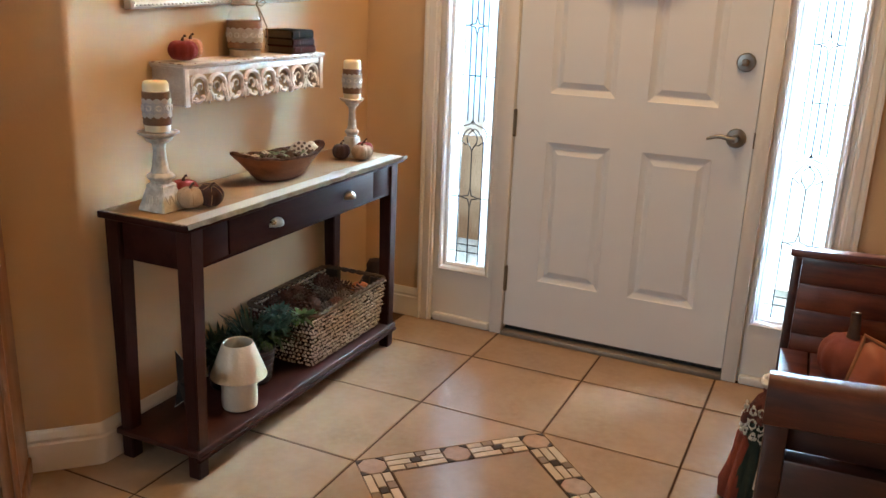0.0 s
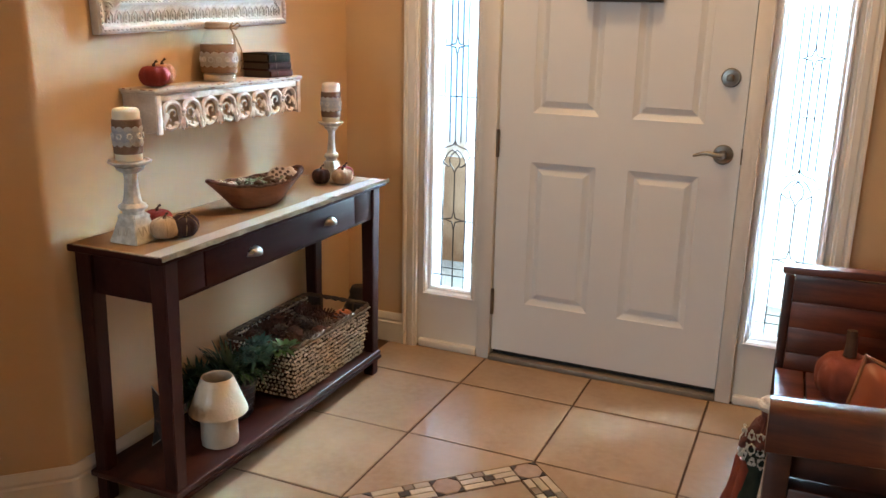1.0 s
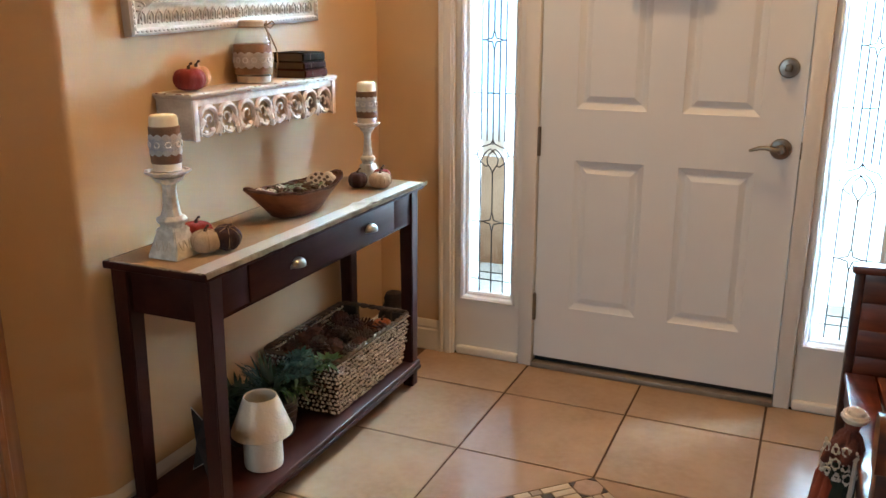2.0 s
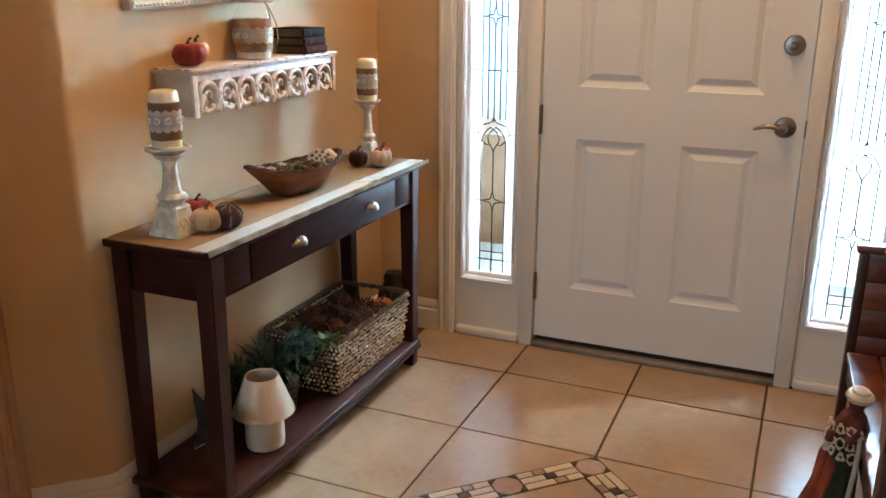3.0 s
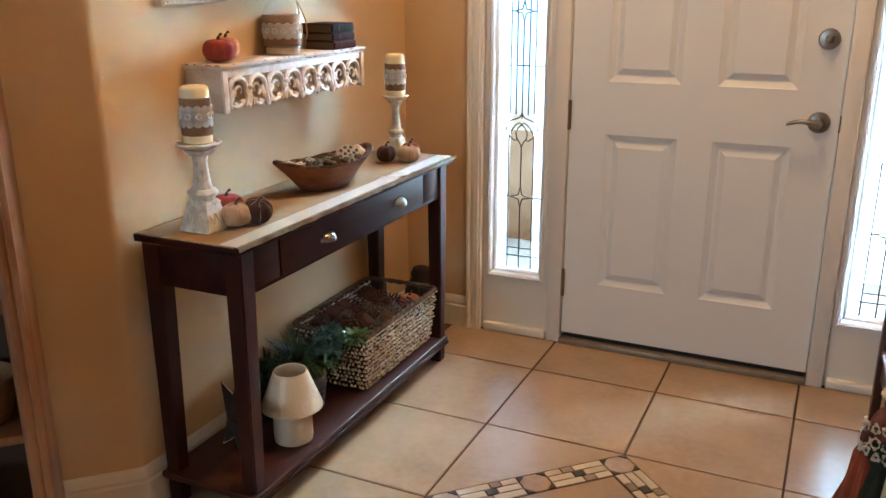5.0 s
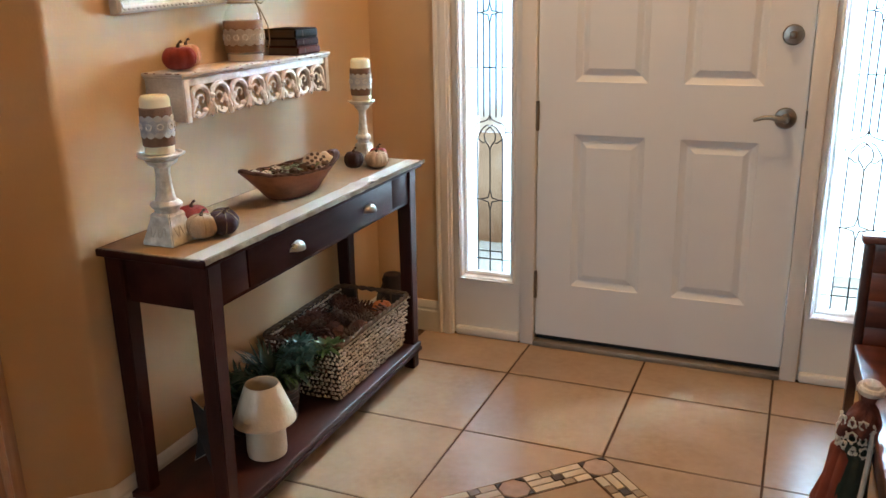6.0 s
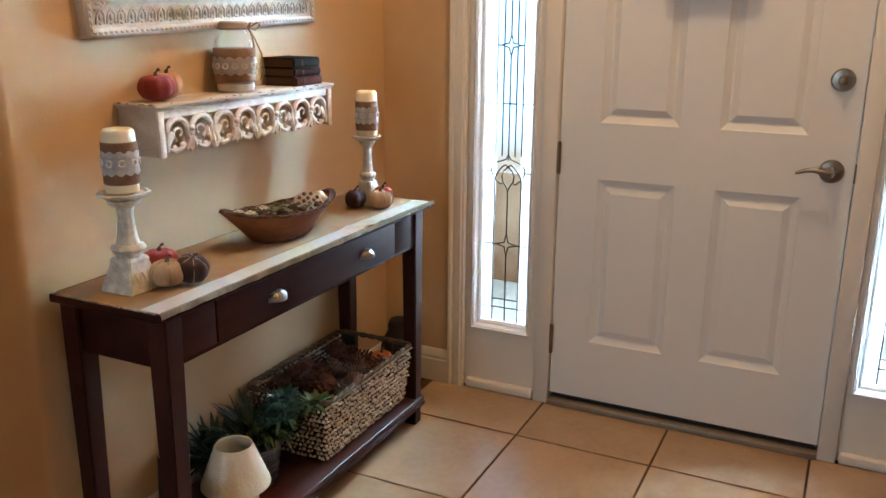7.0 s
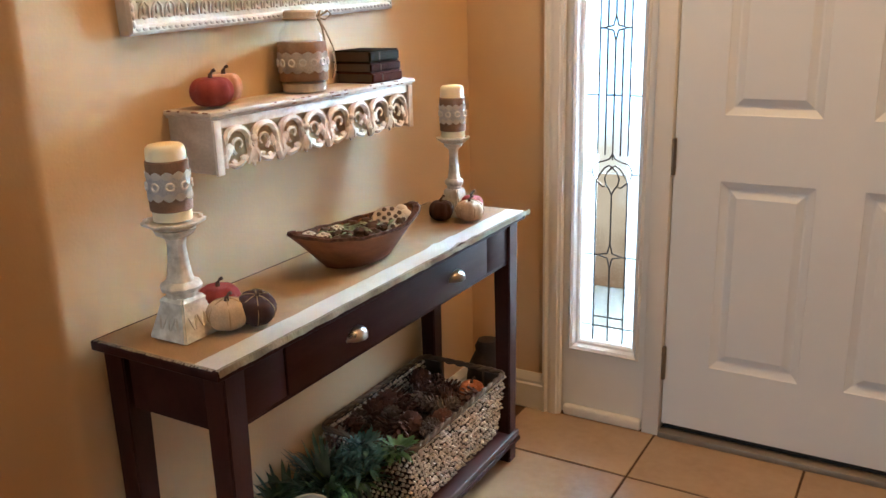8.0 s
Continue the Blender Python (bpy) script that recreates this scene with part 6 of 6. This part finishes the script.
TURQ = surface("turquoise_glaze", (0.02, 0.36, 0.46), 0.2, other=(0.02, 0.13, 0.30), amount=0.9, scale=12, sharp=0.5)
POTTERY = surface("pale_grey_pottery", (0.45, 0.42, 0.38), 0.5, scale=20)


def vase(u, v, z, prof, mat, label):
    c = CB @ Vector((u, v, z))
    solo("vase", lathe(bmesh.new(), prof, c, 28), mat, label, "vase")


vase(0.080, 0.165, 0.7205, [(0.030, 0), (0.050, 0.01), (0.056, 0.07), (0.050, 0.13), (0.030, 0.17), (0.036, 0.20), (0.030, 0.20)], TURQ, "turquoise and blue glazed vase on the bookcase")
vase(0.200, 0.165, 0.7205, [(0.028, 0), (0.034, 0.02), (0.030, 0.12), (0.018, 0.15), (0.022, 0.17), (0.016, 0.17)], POTTERY, "pale grey pottery vase on the bookcase")
vase(0.110, 0.110, 1.0505, [(0.030, 0), (0.046, 0.02), (0.050, 0.08), (0.030, 0.13), (0.032, 0.15), (0.026, 0.15)], TURQ, "squat turquoise glazed vase on the bookcase")
cb = CB @ Vector((0.135, 0.115, 0.4005))
bk = thing("woven_bowl", cb, "brown woven bowl on the bookcase", "bowl")
part("bowl", lathe(bmesh.new(), [(0.04, 0.0), (0.060, 0.010), (0.076, 0.060), (0.086, 0.120), (0.082, 0.122), (0.070, 0.062), (0.05, 0.018), (0.01, 0.014)], cb, 30, 0.04), surface("woven_rattan", (0.24, 0.12, 0.05), 0.7, other=(0.12, 0.06, 0.03), scale=40, bump=0.5), bk)
cb = CB @ Vector((0.24, 0.12, 0.1155))
solo("dark_box", boxed(cb.x - 0.07, cb.x + 0.07, cb.y - 0.07, cb.y + 0.07, cb.z, cb.z + 0.14, 0.006), surface("dark_slate", (0.05, 0.05, 0.055), 0.6), "dark storage box at the foot of the bookcase", "box")

# ---- floor: grout bed, tiles and mosaic diamond ----
PITCH, GX, GY, GAP = 0.4605, -0.008, -0.303, 0.0068
floor = solo("floor", boxed(-1.9, 1.93, -6.35, 0.16, -0.10, -0.003), GROUT, "beige ceramic tile floor with dark grout and a mosaic diamond", "floor", kind="structure", smooth=False)


def flat_piece(outline, top=0.0, bevel=0.0015):
    """A thin piece with a chamfered upper edge, its outline given round its middle."""
    bm = bmesh.new()
    cx = sum(p[0] for p in outline) / len(outline)
    cy = sum(p[1] for p in outline) / len(outline)
    far = max(math.hypot(x - cx, y - cy) for x, y in outline)
    k = 1 - bevel * 1.4 / far
    lo = [bm.verts.new((x, y, -0.006)) for x, y in outline]
    mid = [bm.verts.new((x, y, top - bevel)) for x, y in outline]
    hi = [bm.verts.new((cx + (x - cx) * k, cy + (y - cy) * k, top)) for x, y in outline]
    for a, b in ((lo, mid), (mid, hi)):
        for i in range(len(lo)):
            j = (i + 1) % len(lo)
            bm.faces.new((a[i], a[j], b[j], b[i]))
    bm.faces.new(hi)
    return bm


def lay(name, mesh, x, y, turn=0.0, top=0.0):
    ob = new(name, mesh)
    ob.parent = floor
    ob.matrix_basis = pose(x, y, top, 0, 0, turn)
    return ob


half = (PITCH - GAP) / 2
square = mesh_of(flat_piece([(-half, -half), (half, -half), (half, half), (-half, half)]), "tile", TILE)
CX, CY = GX + PITCH, GY - 2 * PITCH           # middle of the diamond
corner_half = mesh_of(flat_piece([(-half, half), (half, half), (-half, -half)]), "tile", TILE)
rng = random.Random(4)
for i in range(-4, 4):
    for j in range(0, 13):
        x, y = GX + (i + 0.5) * PITCH, GY - (j + 0.5) * PITCH
        if abs(x - CX) < PITCH and abs(y - CY) < PITCH:
            turn = {(False, True): 0, (False, False): 90, (True, False): 180, (True, True): 270}[(x > CX, y > CY)]
            lay("tile", corner_half, x, y, turn)
        else:
            lay("tile", square, x, y, 90 * rng.randrange(4), rng.uniform(-0.0006, 0.0))
strip = 0.283
edge = mesh_of(flat_piece([(-half, -strip / 2), (half, -strip / 2), (half, strip / 2), (-half, strip / 2)]), "tile", TILE)
for i in range(-1, 4):
    lay("tile", edge, GX + (i + 0.5) * PITCH, GY + GAP / 2 + strip / 2)

# mosaic border, laid on the diamond's four sides
SIDE = PITCH * math.sqrt(2)
BAND = 0.090
inner = SIDE / 2 - BAND - 0.006
lay("tile", mesh_of(flat_piece([(-inner, -inner), (inner, -inner), (inner, inner), (-inner, inner)]), "tile", TILE), CX, CY, 45)
oct_r = BAND / 2 - 0.002
octagon = mesh_of(flat_piece([(oct_r * math.cos(radians(a)) / math.cos(radians(22.5)), oct_r * math.sin(radians(a)) / math.cos(radians(22.5))) for a in range(22, 382, 45)]), "medallion", MOS_ROUND)
q, c = oct_r, oct_r * math.tan(radians(22.5)) + 0.004
wedge = mesh_of(flat_piece([(q, q), (c, q), (q, c)], bevel=0.0006), "wedge", MOS_DARK)
run = (SIDE - 3 * BAND) / 2
ROWS_A = [[("l", 0.54), ("b", 0.18), ("l", 0.28)], [("l", 0.42), ("d", 0.18), ("l", 0.40)], [("l", 0.28), ("b", 0.20), ("l", 0.52)]]
ROWS_B = [[("l", 0.28), ("b", 0.20), ("l", 0.52)], [("l", 0.42), ("d", 0.18), ("l", 0.40)], [("l", 0.52), ("b", 0.20), ("l", 0.28)]]
KIND = {"l": MOS_LIGHT, "b": MOS_BROWN, "d": MOS_DARK}
shared = {}
for s in range(4):
    axis = pose(CX, CY, 0, 0, 0, 45 + 90 * s)
    turn = 45 + 90 * s
    v = SIDE / 2 - BAND / 2
    for u in (-SIDE / 2 + BAND / 2, 0.0):
        p = axis @ Vector((u, v, 0))
        lay("medallion", octagon, p.x, p.y, turn)
        for k in range(4):
            lay("wedge", wedge, p.x, p.y, turn + 90 * k)
    for start, rows in ((-SIDE / 2 + BAND, ROWS_A), (BAND / 2, ROWS_B)):
        for r, row in enumerate(rows):
            u = start
            for code, share in row:
                length = share * run
                key = (code, round(length, 4))
                if key not in shared:
                    a, b = length / 2 - 0.0022, BAND / 6 - 0.0022
                    shared[key] = mesh_of(flat_piece([(-a, -b), (a, -b), (a, b), (-a, b)], bevel=0.0008), "mosaic_piece", KIND[code])
                p = axis @ Vector((u + length / 2, v + BAND / 3 - r * BAND / 3, 0))
                lay("mosaic_piece", shared[key], p.x, p.y, turn)
                u += length
